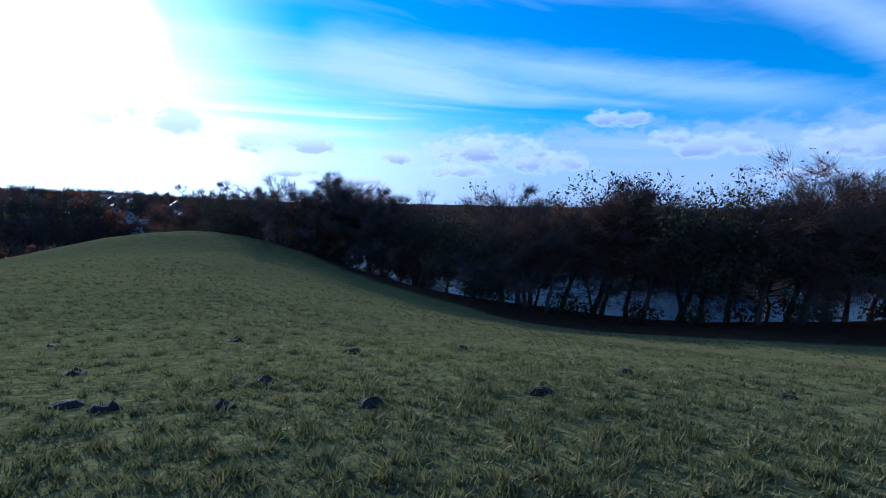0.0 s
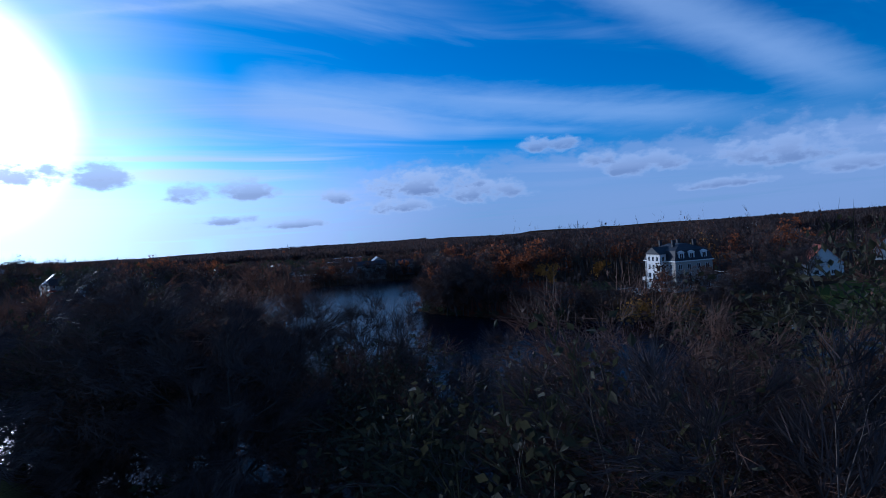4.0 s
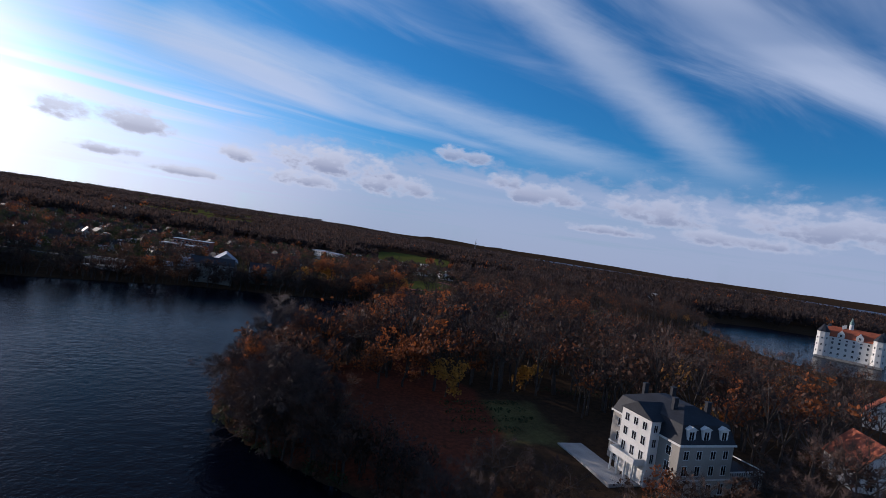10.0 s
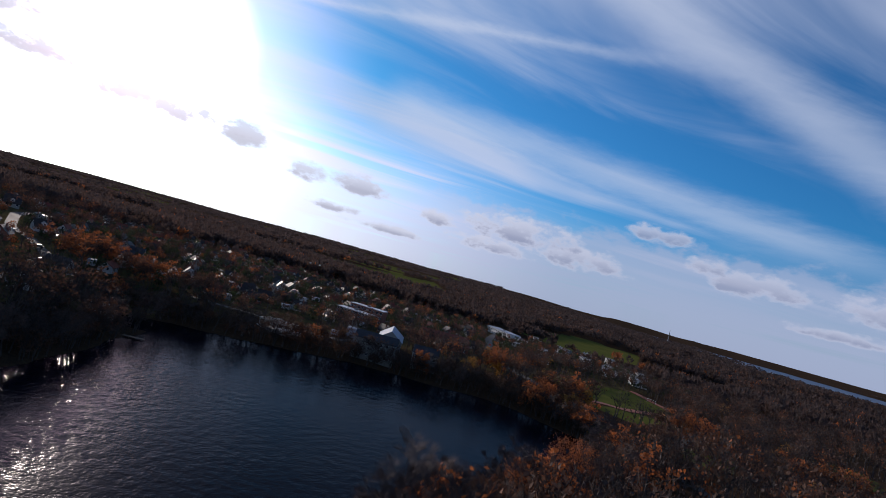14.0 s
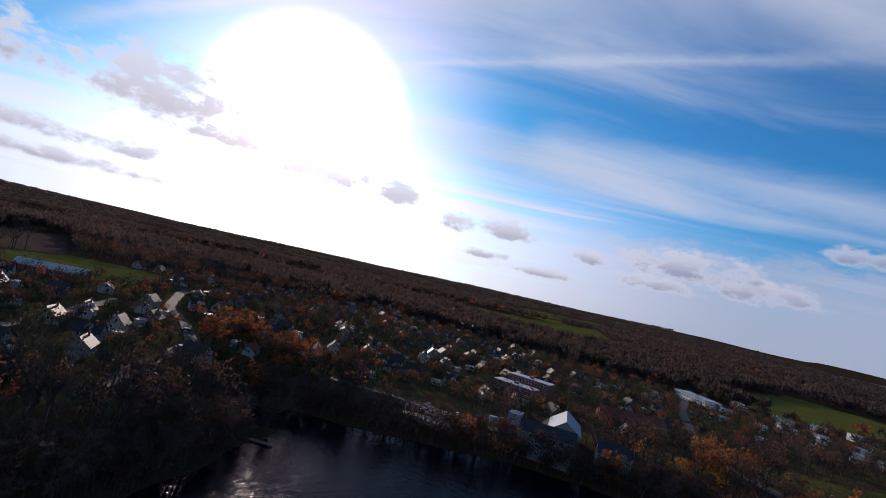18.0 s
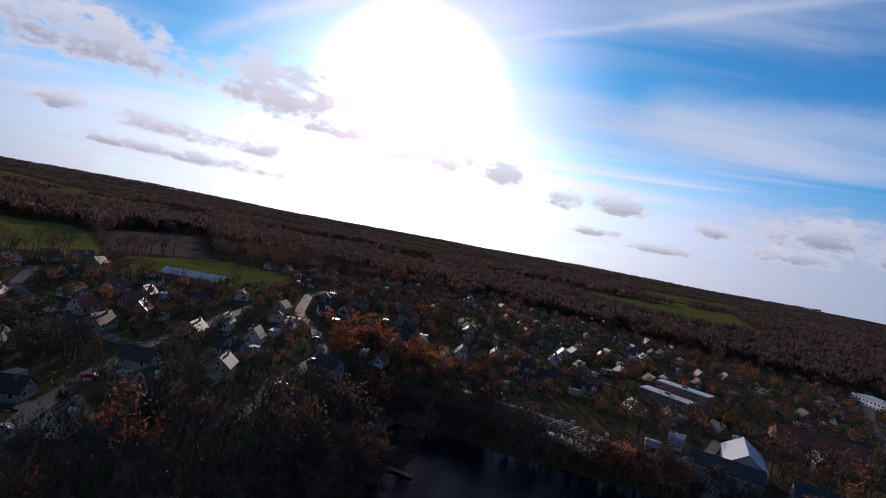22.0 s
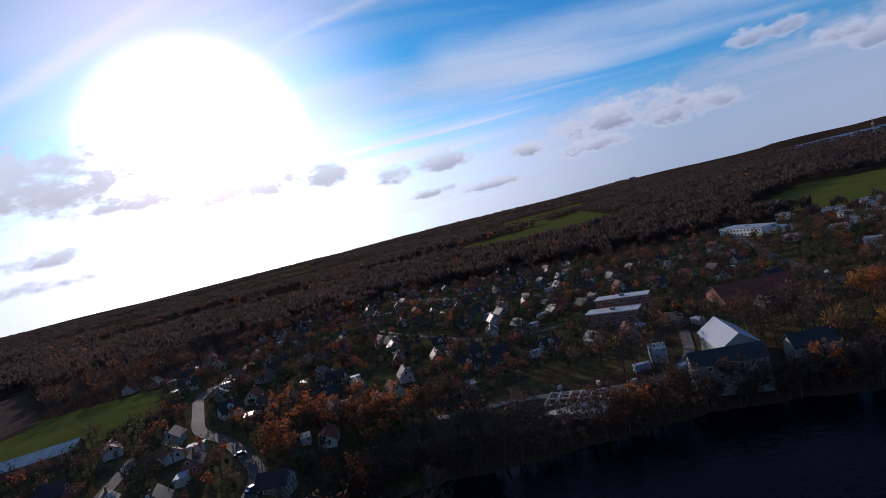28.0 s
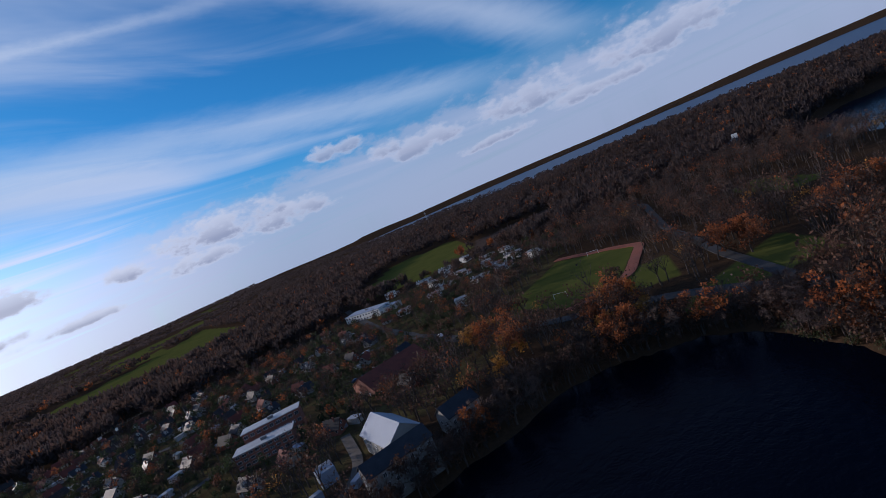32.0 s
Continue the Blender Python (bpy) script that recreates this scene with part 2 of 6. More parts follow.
M_BARK = mat("bark", (0.080, 0.062, 0.050), 0.95, scale=0.6, second=(0.03, 0.025, 0.022), per_object=0.5)
M_TWIG = mat("bare_twigs", (0.098, 0.064, 0.052), 0.9, scale=0.11, spread=0.45, second=(0.030, 0.022, 0.021), per_object=0.7, per_island=0.5)
M_RUST = mat("rust_leaves", (0.34, 0.105, 0.030), 0.75, scale=0.11, spread=0.4, second=(0.105, 0.042, 0.022), per_object=0.6, per_island=0.6, thin=0.45)
M_BROWN = mat("brown_leaves", (0.110, 0.055, 0.034), 0.8, scale=0.11, spread=0.45, second=(0.040, 0.026, 0.020), per_object=0.7, per_island=0.6, thin=0.35)
M_GOLD = mat("gold_leaves", (0.50, 0.235, 0.035), 0.7, scale=0.25, second=(0.20, 0.10, 0.03), per_object=0.5, per_island=0.6, thin=0.35)
M_OLIVE = mat("olive_leaves", (0.050, 0.046, 0.022), 0.8, scale=0.25, second=(0.028, 0.028, 0.015), per_object=0.6, per_island=0.6, thin=0.35)
M_FAR_TWIG = mat("far_bare_crowns", (0.070, 0.052, 0.048), 0.95, scale=0.012, spread=0.3, second=(0.040, 0.030, 0.028), per_island=0.15, thin=0.5)
M_FAR_BROWN = mat("far_brown_crowns", (0.080, 0.051, 0.042), 0.95, scale=0.012, spread=0.3, second=(0.052, 0.034, 0.026), per_island=0.15, thin=0.5)
M_FIR = mat("fir_needles", (0.030, 0.048, 0.025), 0.8, scale=0.4, second=(0.012, 0.022, 0.013), per_object=0.5, per_island=0.5)
M_WHITE = mat("white_render", (0.78, 0.76, 0.71), 0.85, scale=0.25, spread=0.12, second=(0.55, 0.53, 0.48))
# weathered white with the dimness of shaded town walls put into the colour
M_DIM_OLDWHITE = mat("weathered_shade_dimmed_render", (0.44, 0.43, 0.41), 0.88, scale=0.25, spread=0.2, second=(0.26, 0.25, 0.24), per_object=0.5)
M_CREAM = mat("cream_render", (0.36, 0.33, 0.29), 0.85, scale=0.25, spread=0.15, second=(0.27, 0.25, 0.21))
M_GREY = mat("grey_render", (0.24, 0.23, 0.215), 0.85, scale=0.25, spread=0.15, second=(0.20, 0.19, 0.17))
M_YELLOW = mat("yellow_render", (0.62, 0.42, 0.13), 0.85, scale=0.25, spread=0.15, second=(0.45, 0.30, 0.10))
M_BRICK = mat("red_brick", (0.26, 0.095, 0.06), 0.9, scale=0.5, second=(0.15, 0.06, 0.045), bump=0.02)
M_SLATE = mat("slate_roof", (0.034, 0.037, 0.045), 0.65, scale=0.4, second=(0.018, 0.020, 0.025), bump=0.02, spec=0.2)
M_DARKTILE = mat("dark_roof_tiles", (0.050, 0.042, 0.040), 0.55, scale=0.5, second=(0.026, 0.023, 0.024), bump=0.03, per_object=0.5, spec=0.08)
M_REDTILE = mat("red_roof_tiles", (0.40, 0.105, 0.045), 0.75, scale=0.4, second=(0.22, 0.06, 0.035), bump=0.03, per_object=0.3)
M_RUSTTILE = mat("russet_roof", (0.17, 0.050, 0.035), 0.8, scale=0.3, second=(0.10, 0.035, 0.028), bump=0.02, spec=0.1)
M_METAL = mat("pale_roof_sheet", (0.27, 0.30, 0.36), 0.7, 0.0, scale=0.15, spread=0.1, second=(0.20, 0.23, 0.28), spec=0.5)
M_FELT = mat("grey_roof_felt", (0.20, 0.195, 0.19), 0.5, scale=0.2, spread=0.2, second=(0.11, 0.105, 0.105), per_object=0.4, spec=0.35)
M_PALEFELT = mat("pale_roof_felt", (0.46, 0.45, 0.44), 0.5, scale=0.2, spread=0.2, second=(0.26, 0.25, 0.25), spec=0.5)
M_GLASS = mat("window_glass", (0.022, 0.026, 0.032), 0.08, scale=0.3, spec=0.6)
M_FRAME = mat("white_frame", (0.75, 0.75, 0.73), 0.5, scale=1.0, spread=0.08, second=(0.6, 0.6, 0.58))
M_WOOD = mat("weathered_wood", (0.22, 0.16, 0.11), 0.85, scale=0.8, second=(0.11, 0.08, 0.06))
M_STONE = mat("grey_stone", (0.33, 0.31, 0.28), 0.9, scale=0.5, second=(0.2, 0.19, 0.17), bump=0.02)
M_ASPHALT = mat("asphalt", (0.060, 0.058, 0.058), 0.85, scale=0.3, second=(0.05, 0.048, 0.047), bump=0.01, spec=0.12)
M_TRACK = mat("red_running_track", (0.24, 0.075, 0.045), 0.9, scale=0.2, second=(0.16, 0.055, 0.035))
M_SITE = mat("trodden_earth", (0.105, 0.090, 0.078), 0.9, scale=0.3, second=(0.06, 0.052, 0.045))
M_MOLE = mat("dark_earth", (0.035, 0.028, 0.022), 0.95, scale=3.0, second=(0.02, 0.016, 0.013), bump=0.05)
M_STEEL = mat("steel", (0.30, 0.31, 0.32), 0.45, 0.7, scale=1.0, spread=0.1)
M_CONCRETE = mat("concrete", (0.42, 0.40, 0.37), 0.85, scale=0.3, second=(0.28, 0.27, 0.25))
M_TYRE = mat("tyre_rubber", (0.02, 0.02, 0.02), 0.9)
M_PAINT = [mat("car_paint_" + n, c, 0.25, 0.1, spread=0.03, spec=0.6) for n, c in (("white", (0.7, 0.7, 0.7)), ("grey", (0.22, 0.23, 0.25)), ("dark", (0.03, 0.03, 0.04)), ("red", (0.35, 0.03, 0.02)), ("blue", (0.04, 0.08, 0.22)))]
M_HEDGE = mat("hedge_leaves", (0.050, 0.062, 0.024), 0.85, scale=0.5, second=(0.022, 0.030, 0.013), per_island=0.6, thin=0.35)
M_TUFT = mat("grass_blades", (0.195, 0.180, 0.060), 0.7, scale=0.2, second=(0.080, 0.080, 0.028), per_island=0.7, thin=0.35)


def ground_material():
    """Turf, leaf litter, pasture and bare soil, mixed by the masks that the ground carries."""
    m = bpy.data.materials.new("ground_cover")
    m.use_nodes = True
    t = m.node_tree
    b = t.nodes["Principled BSDF"]
    b.inputs["Roughness"].default_value, b.inputs["Specular IOR Level"].default_value = 1.0, 0.0
    where = t.nodes.new("ShaderNodeTexCoord").outputs["Object"]

    def noise_at(scale, detail=5, rough=0.6):
        n = t.nodes.new("ShaderNodeTexNoise")
        t.links.new(where, n.inputs["Vector"])
        n.inputs["Scale"].default_value, n.inputs["Detail"].default_value, n.inputs["Roughness"].default_value = scale, detail, rough
        return n.outputs[0]

    def mixed(fac, a, c):
        n = t.nodes.new("ShaderNodeMix")
        n.data_type = "RGBA"
        if fac is not None:
            t.links.new(fac, n.inputs[0])
        for s, v in ((n.inputs[6], a), (n.inputs[7], c)):
            if isinstance(v, tuple):
                s.default_value = (*v, 1)
            else:
                t.links.new(v, s)
        return n.outputs[2]

    def stretch(v, lo, hi):
        n = t.nodes.new("ShaderNodeMapRange")
        t.links.new(v, n.inputs[0])
        n.inputs[1].default_value, n.inputs[2].default_value = lo, hi
        return n.outputs[0]

    def mask(name, rag=0.25):
        a = t.nodes.new("ShaderNodeAttribute")
        a.attribute_name = name
        s = t.nodes.new("ShaderNodeMath")
        s.operation = "MULTIPLY_ADD"
        t.links.new(ragged, s.inputs[0])
        s.inputs[1].default_value = rag * 2
        t.links.new(a.outputs["Fac"], s.inputs[2])
        return stretch(s.outputs[0], 0.35 + rag, 0.65 + rag)

    ragged = noise_at(0.12, 6)
    blades, clumps, wide = noise_at(9.0, 6), noise_at(1.3, 5), noise_at(0.05, 5)
    turf = mixed(stretch(clumps, 0.38, 0.66), (0.048, 0.046, 0.018), (0.135, 0.128, 0.046))
    turf = mixed(stretch(blades, 0.35, 0.7), turf, (0.190, 0.176, 0.070))
    litter = mixed(stretch(noise_at(0.7), 0.35, 0.65), (0.032, 0.023, 0.016), (0.058, 0.036, 0.022))
    litter = mixed(stretch(noise_at(6.0), 0.5, 0.75), litter, (0.080, 0.045, 0.024))
    pasture = mixed(stretch(wide, 0.3, 0.7), (0.066, 0.074, 0.019), (0.096, 0.098, 0.026))
    carpet = mixed(stretch(noise_at(1.1), 0.35, 0.65), (0.15, 0.046, 0.026), (0.075, 0.030, 0.019))
    soil = mixed(stretch(noise_at(0.2), 0.35, 0.65), (0.055, 0.040, 0.033), (0.085, 0.060, 0.048))
    color = mixed(mask("turf"), litter, turf)
    color = mixed(mask("leaves", 0.3), color, carpet)
    color = mixed(mask("pasture", 0.04), color, pasture)
    color = mixed(mask("soil", 0.04), color, soil)
    t.links.new(color, b.inputs["Base Color"])
    bp = t.nodes.new("ShaderNodeBump")
    bp.inputs["Strength"].default_value, bp.inputs["Distance"].default_value = 0.9, 0.18
    t.links.new(clumps, bp.inputs["Height"])
    t.links.new(bp.outputs[0], b.inputs["Normal"])
    return m


def water_material(name, ripple, tint, rough=0.17):
    """Water with calm and ruffled patches; ripples of a hand's width and of a metre."""
    m = bpy.data.materials.new(name)
    m.use_nodes = True
    t = m.node_tree
    b = t.nodes["Principled BSDF"]
    b.inputs["Base Color"].default_value = (*tint, 1)
    b.inputs["Specular Tint"].default_value = (1.0, 0.74, 1.0, 1)
    b.inputs["Roughness"].default_value, b.inputs["IOR"].default_value = rough, 1.095
    where = t.nodes.new("ShaderNodeTexCoord").outputs["Object"]
    last = None
    for size, deep, patchy in ((0.34, 0.34, 0.012), (1.2, 0.13, 0.03)):
        patch, wave = t.nodes.new("ShaderNodeTexNoise"), t.nodes.new("ShaderNodeTexNoise")
        for n, s, d in ((patch, patchy, 3), (wave, size, 2.5)):
            t.links.new(where, n.inputs["Vector"])
            n.inputs["Scale"].default_value, n.inputs["Detail"].default_value = s, d
        calm = t.nodes.new("ShaderNodeMapRange")
        t.links.new(patch.outputs[0], calm.inputs[0])
        calm.inputs[1].default_value, calm.inputs[2].default_value = 0.38, 0.62
        calm.inputs[3].default_value, calm.inputs[4].default_value = 0.40 * ripple, 1.0 * ripple
        bp = t.nodes.new("ShaderNodeBump")
        bp.inputs["Distance"].default_value = deep
        t.links.new(calm.outputs[0], bp.inputs["Strength"])
        t.links.new(wave.outputs[0], bp.inputs["Height"])
        if last:
            t.links.new(last, bp.inputs["Normal"])
        last = bp.outputs[0]
    t.links.new(last, b.inputs["Normal"])
    return m

# ---- the lie of the land; the lake's surface is z = 0 ----
LAKE = [(260, 95), (190, 92), (120, 90), (70, 88), (45, 84), (25, 90), (5, 98), (-12, 104), (-40, 118), (-75, 135), (-110, 150), (-150, 165), (-200, 170), (-260, 180),
        (-260, 215), (-200, 228), (-150, 240), (-128, 251), (-95, 292), (-88, 322), (-92, 361), (-96, 385), (-118, 385), (-125, 395), (-112, 408), (-79, 416),
        (-50, 424), (-20, 435), (20, 438), (45, 440), (67, 434), (90, 416)]
LAKE += [(96, 398), (88, 367), (80, 346), (55, 318), (30, 290), (12, 258), (17, 240), (31, 225), (49, 205), (66, 192), (81, 183), (90, 174), (90, 170), (98, 167),
         (106, 158), (140, 136), (190, 130), (260, 128)]
CASTLE_LAKE = [(340, 345), (400, 338), (470, 318), (560, 300), (660, 340), (720, 430), (650, 520), (560, 570), (470, 565), (405, 520), (365, 440), (340, 385)]
SPOTS = [(0, 6, 18.5), (-38, 84, 17.3), (-48, 76, 16.9), (-51, 68, 15.4), (-49, 57, 14.2), (-70, 90, 9), (-90, 50, 11), (-60, 30, 14.6), (0, -60, 19.5), (-18, 78, 13.3), (-6, 72, 10.8), (2, 65, 9.7), (11, 56, 9), (18, 49, 9.4), (26, 43, 10.2), (35, 42, 10.4), (0, 30, 14.6), (-26, 44, 16.4), (24, 20, 14.6),
         (70, 0, 14), (105, 208, 5.5), (60, 200, 4), (140, 190, 7), (180, 160, 7), (95, 265, 6), (91, 323, 6), (119, 393, 6), (155, 471, 7), (10, 470, 7), (-54, 462, 6), (-33, 540, 8), (37, 549, 6), (-109, 514, 9)]
SPOTS += [(-149, 482, 13), (-185, 657, 10), (-100, 363, 9), (-110, 330, 11), (-160, 345, 17), (-119, 294, 12), (-162, 271, 12), (-234, 392, 22), (-276, 475, 25), (-330, 420, 25),
          (80, 754, 3), (170, 722, 3), (243, 700, 2), (154, 671, 5), (300, 330, 3), (420, 300, 5), (407, 590, 6), (-300, 800, 14), (-105, 1300, 12), (-500, 250, 18), (600, 900, 10), (-500, 1000, 16)]
SPOT = np.array(SPOTS, float)
SPREAD = np.linalg.solve(np.sqrt((SPOT[:, None, 0] - SPOT[:, 0]) ** 2 + (SPOT[:, None, 1] - SPOT[:, 1]) ** 2 + 400.0) - 0.5 * np.eye(len(SPOT)), SPOT[:, 2] - 12.0)


def poly_dist(px, py, poly):
    """Distance to a polygon's edge, negative inside."""
    px, py = np.asarray(px, float), np.asarray(py, float)
    best = np.full(px.shape, 1e9)
    inside = np.zeros(px.shape, bool)
    for (x0, y0), (x1, y1) in zip(poly, poly[1:] + poly[:1]):
        ex, ey = x1 - x0, y1 - y0
        u = np.clip(((px - x0) * ex + (py - y0) * ey) / (ex * ex + ey * ey), 0, 1)
        best = np.minimum(best, (px - x0 - u * ex) ** 2 + (py - y0 - u * ey) ** 2)
        if y0 != y1:
            inside ^= ((y0 > py) != (y1 > py)) & (px < x0 + (py - y0) / (y1 - y0) * ex)
    return np.where(inside, -np.sqrt(best), np.sqrt(best))


def wavy(x, y, size, seed=0.0):
    """Smooth numbers from about -1 to 1."""
    a, b = x / size, y / size
    return (np.sin(a * 1.7 + seed) * np.cos(b * 1.3 - seed * 2) + np.sin(a * 0.9 - b * 1.9 + seed * 3) + np.cos(a * 2.7 + b * 2.2 - seed) * 0.6) / 2.1


FJORD_BEARING, FJORD_SHORE = (13, 17, 22, 30, 40, 52, 84), (3900, 3100, 2600, 2150, 1800, 1600, 1500)


def height_at(x, y):
    x, y = np.asarray(x, float), np.asarray(y, float)
    z = 12.0 + (np.sqrt((x[..., None] - SPOT[:, 0]) ** 2 + (y[..., None] - SPOT[:, 1]) ** 2 + 400.0) * SPREAD).sum(-1)
    r = np.hypot(x, y - 300)
    z = np.clip(z, 1.5, 27.0)
    keep = np.clip((1500 - r) / 800, 0, 1)
    z = z * keep + 12.0 * (1 - keep)
    far = np.clip((r - 700) / 3600, 0, 1)
    low = np.clip((np.degrees(np.arctan2(x, y - 300)) - 4) / 6, 0, 1) * np.clip((90 - np.degrees(np.arctan2(x, y - 300))) / 6, 0, 1) * np.clip((4300 - r) / 200, 0, 1)
    z = z + (1 - 0.75 * low) * far ** 1.3 * (34 + 14 * wavy(x, y, 900, 1.0)) + np.clip((r - 500) / 800, 0, 1) * (4 * wavy(x, y, 300, 2.0))
    z = z + 0.25 * wavy(x, y, 9, 3.0) * (r < 600)
    bearing, out = np.degrees(np.arctan2(x, y - 300)), np.hypot(x, y - 300)
    shore = np.interp(bearing, FJORD_BEARING, FJORD_SHORE) + 60 * wavy(x, y, 260, 6.0)
    fjord = np.clip((bearing - 13) / 1.5, 0, 1) * np.clip((86 - bearing) / 3, 0, 1) * np.clip((out - shore) / 90, 0, 1) * np.clip((4300 + 120 * wavy(x, y, 900, 7.0) - out) / 150, 0, 1)
    z = z * (1 - fjord) - 6.0 * fjord - 8.0 * np.clip((r - 4300) / 200, 0, 1) * np.clip((bearing - 8) / 5, 0, 1) * np.clip((90 - bearing) / 5, 0, 1)
    d = np.minimum(poly_dist(x, y, LAKE), poly_dist(x, y, CASTLE_LAKE))
    d = d + 1.6 * wavy(x, y, 11, 4.0)
    bank = np.clip((d + 1.0) / 26.0, 0, 1)
    bank = bank * bank * (3 - 2 * bank)
    return np.where(d < 0, np.maximum(-2.5, d * 0.5), 0.35 + (np.maximum(z, 1.0) - 0.35) * np.maximum(bank, np.clip(d / 60, 0, 1)))


def ground_z(x, y):
    return float(height_at(np.array([x]), np.array([y]))[0])


# open land: pastures (True) and bare plots (False)
PITCH = [(95, 538), (97, 484), (131, 484), (179, 517), (168, 577)]
FIELDS = [
    (True, [(-290, 383), (-241, 444), (-293, 500), (-345, 471), (-330, 400)]), (True, [(-640, 290), (-508, 455), (-345, 400), (-330, 380), (-448, 275)]),
    (False, [(-360, 405), (-350, 470), (-566, 613), (-524, 490)]), (True, [(-300, 258), (-268, 302), (-216, 284), (-228, 250)]),
    (True, [(118, 870), (185, 815), (272, 860), (335, 1030), (245, 1090), (131, 930)]), (True, [(-330, 1330), (-235, 1120), (-123, 1080), (20, 1180), (-60, 1800), (-190, 1450)]),
    (True, PITCH), (True, [(107, 466), (128, 448), (156, 477), (135, 486)]), (True, [(110, 430), (92, 425), (150, 395), (170, 430)]), (True, [(240, 459), (268, 514), (290, 505), (262, 450)]),
    (True, [(104, 153), (118, 182), (150, 188), (190, 175), (190, 134)]), (True, [(-159, 478), (-145, 474), (-138, 487), (-152, 492)]),
    (False, [(230, 800), (330, 770), (400, 850), (300, 900)]),
    (True, [(-900, 900), (-700, 1000), (-800, 1200), (-1000, 1100)]), (True, [(-1500, 700), (-1200, 800), (-1300, 1000), (-1700, 900)]),
]
far = random.Random(23)
for _ in range(34):
    away_m, side_deg = far.uniform(1000, 3600), far.uniform(-82, 4)
    cx, cy, long, deep, a = math.sin(radians(side_deg)) * away_m, 300 + math.cos(radians(side_deg)) * away_m, far.uniform(90, 190), far.uniform(60, 150), radians(-side_deg + far.uniform(-25, 25))
    FIELDS.append((far.random() < 0.72, [(cx + u * long * math.cos(a) - v * deep * math.sin(a), cy + u * long * math.sin(a) + v * deep * math.cos(a)) for u, v in ((-1, -1), (1, -0.9), (0.9, 1), (-1, 0.9))]))
MEADOW = [(-140, -80), (120, -80), (95, 18), (50, 38), (26, 44), (9, 53), (0, 62), (-12, 72), (-24, 86), (-60, 108), (-110, 120), (-160, 130)]


def steps(lo, hi, fine_lo, fine_hi, fine, ratio):
    """Grid lines: close together in the middle, wider and wider outwards."""
    mid = list(np.arange(fine_lo, fine_hi + 0.01, fine))
    out, gap, v = [], fine, fine_hi
    while v < hi:
        gap *= ratio
        v += gap
        out.append(min(v, hi))
    back, gap, v = [], fine, fine_lo
    while v > lo:
        gap *= ratio
        v -= gap
        back.append(max(v, lo))
    return np.array(back[::-1] + mid + out)


def link_mesh(name, verts, faces, material, smooth=False):
    me = bpy.data.meshes.new(name)
    me.from_pydata(verts, [], faces)
    me.materials.append(material)
    if smooth:
        me.polygons.foreach_set("use_smooth", [True] * len(me.polygons))
    me.update()
    return me


def build_ground():
    xs, ys = steps(-5000, 5000, -200, 200, 4.0, 1.06), steps(-4600, 5200, -30, 560, 4.0, 1.06)
    gx, gy = np.meshgrid(xs, ys)
    gz = height_at(gx, gy)
    n, k = len(xs), len(ys)
    idx = np.arange(n * k).reshape(k, n)
    faces = np.stack([idx[:-1, :-1], idx[:-1, 1:], idx[1:, 1:], idx[1:, :-1]], -1).reshape(-1, 4)
    me = link_mesh("ground", np.stack([gx, gy, gz], -1).reshape(-1, 3), faces.tolist(), ground_material(), True)
    soft = lambda d, w: np.clip(0.5 - d / w, 0, 1)
    turf = soft(poly_dist(gx, gy, MEADOW), 6.0)
    town = soft(poly_dist(gx, gy, [(-330, 250), (-98, 250), (-100, 400), (-60, 450), (60, 470), (240, 620), (240, 830), (-260, 760)]), 30) * 0.42
    pasture, soil = np.zeros_like(gx), np.zeros_like(gx)
    for green, poly in FIELDS:
        v = soft(poly_dist(gx, gy, poly), 5.0)
        if green:
            pasture = np.maximum(pasture, v)
        else:
            soil = np.maximum(soil, v)
    turf = np.maximum(turf, soft(poly_dist(gx, gy, [(58, 232), (88, 222), (92, 256), (62, 258)]), 8.0) * 0.52)
    leaves = soft(poly_dist(gx, gy, [(20, 236), (50, 212), (72, 232), (76, 262), (60, 300), (34, 284)]), 8.0)
    for name, v in (("leaves", leaves), ("turf", np.maximum(turf, town)), ("pasture", pasture), ("soil", soil)):
        me.attributes.new(name, "FLOAT", "POINT").data.foreach_set("value", v.reshape(-1).astype(np.float32))
    return tagged(new("ground", me), "rolling ground of turf, leaf litter and pasture", "ground", kind="structure")


build_ground()
lake = link_mesh("water", [(-280, 60, 0), (300, 60, 0), (300, 470, 0), (-280, 470, 0)], [(0, 1, 2, 3)], water_material("lake_water", 0.8, (0.001, 0.002, 0.006)))
tagged(new("water", lake), "dark blue lake water with light ripples", "lake", kind="structure")
moat = link_mesh("water", [(300.5, 280, 0.0), (760, 280, 0.0), (760, 590, 0.0), (300.5, 590, 0.0)], [(0, 1, 2, 3)], water_material("moat_water", 0.7, (0.004, 0.008, 0.016)))
tagged(new("castle_lake_water", moat), "still blue lake water round the castle", "lake", kind="structure")

rim_line = [(radians(a), r - 160) for a, r in zip(FJORD_BEARING, FJORD_SHORE)] + [(radians(a), 4640) for a in (84, 68, 52, 36, 24, 13)]
bay = link_mesh("water", [(math.sin(a) * r, 300 + math.cos(a) * r, 4.0) for a, r in rim_line], [tuple(range(len(rim_line)))[::-1]], water_material("fjord_water", 0.2, (0.030, 0.052, 0.105), 0.35))
tagged(new("fjord_water", bay), "distant grey-blue fjord between wooded shores", "water", kind="structure")

# ---- helpers for things ----
def part(name, bm, material, parent, label=""):
    """Links a bmesh as one mesh object under a thing or a part."""
    me = bpy.data.meshes.new(name)
    bm.to_mesh(me)
    bm.free()
    me.materials.append(material)
    ob = new(name, me)
    ob.parent = parent
    if label:
        tagged(ob, label)
    return ob


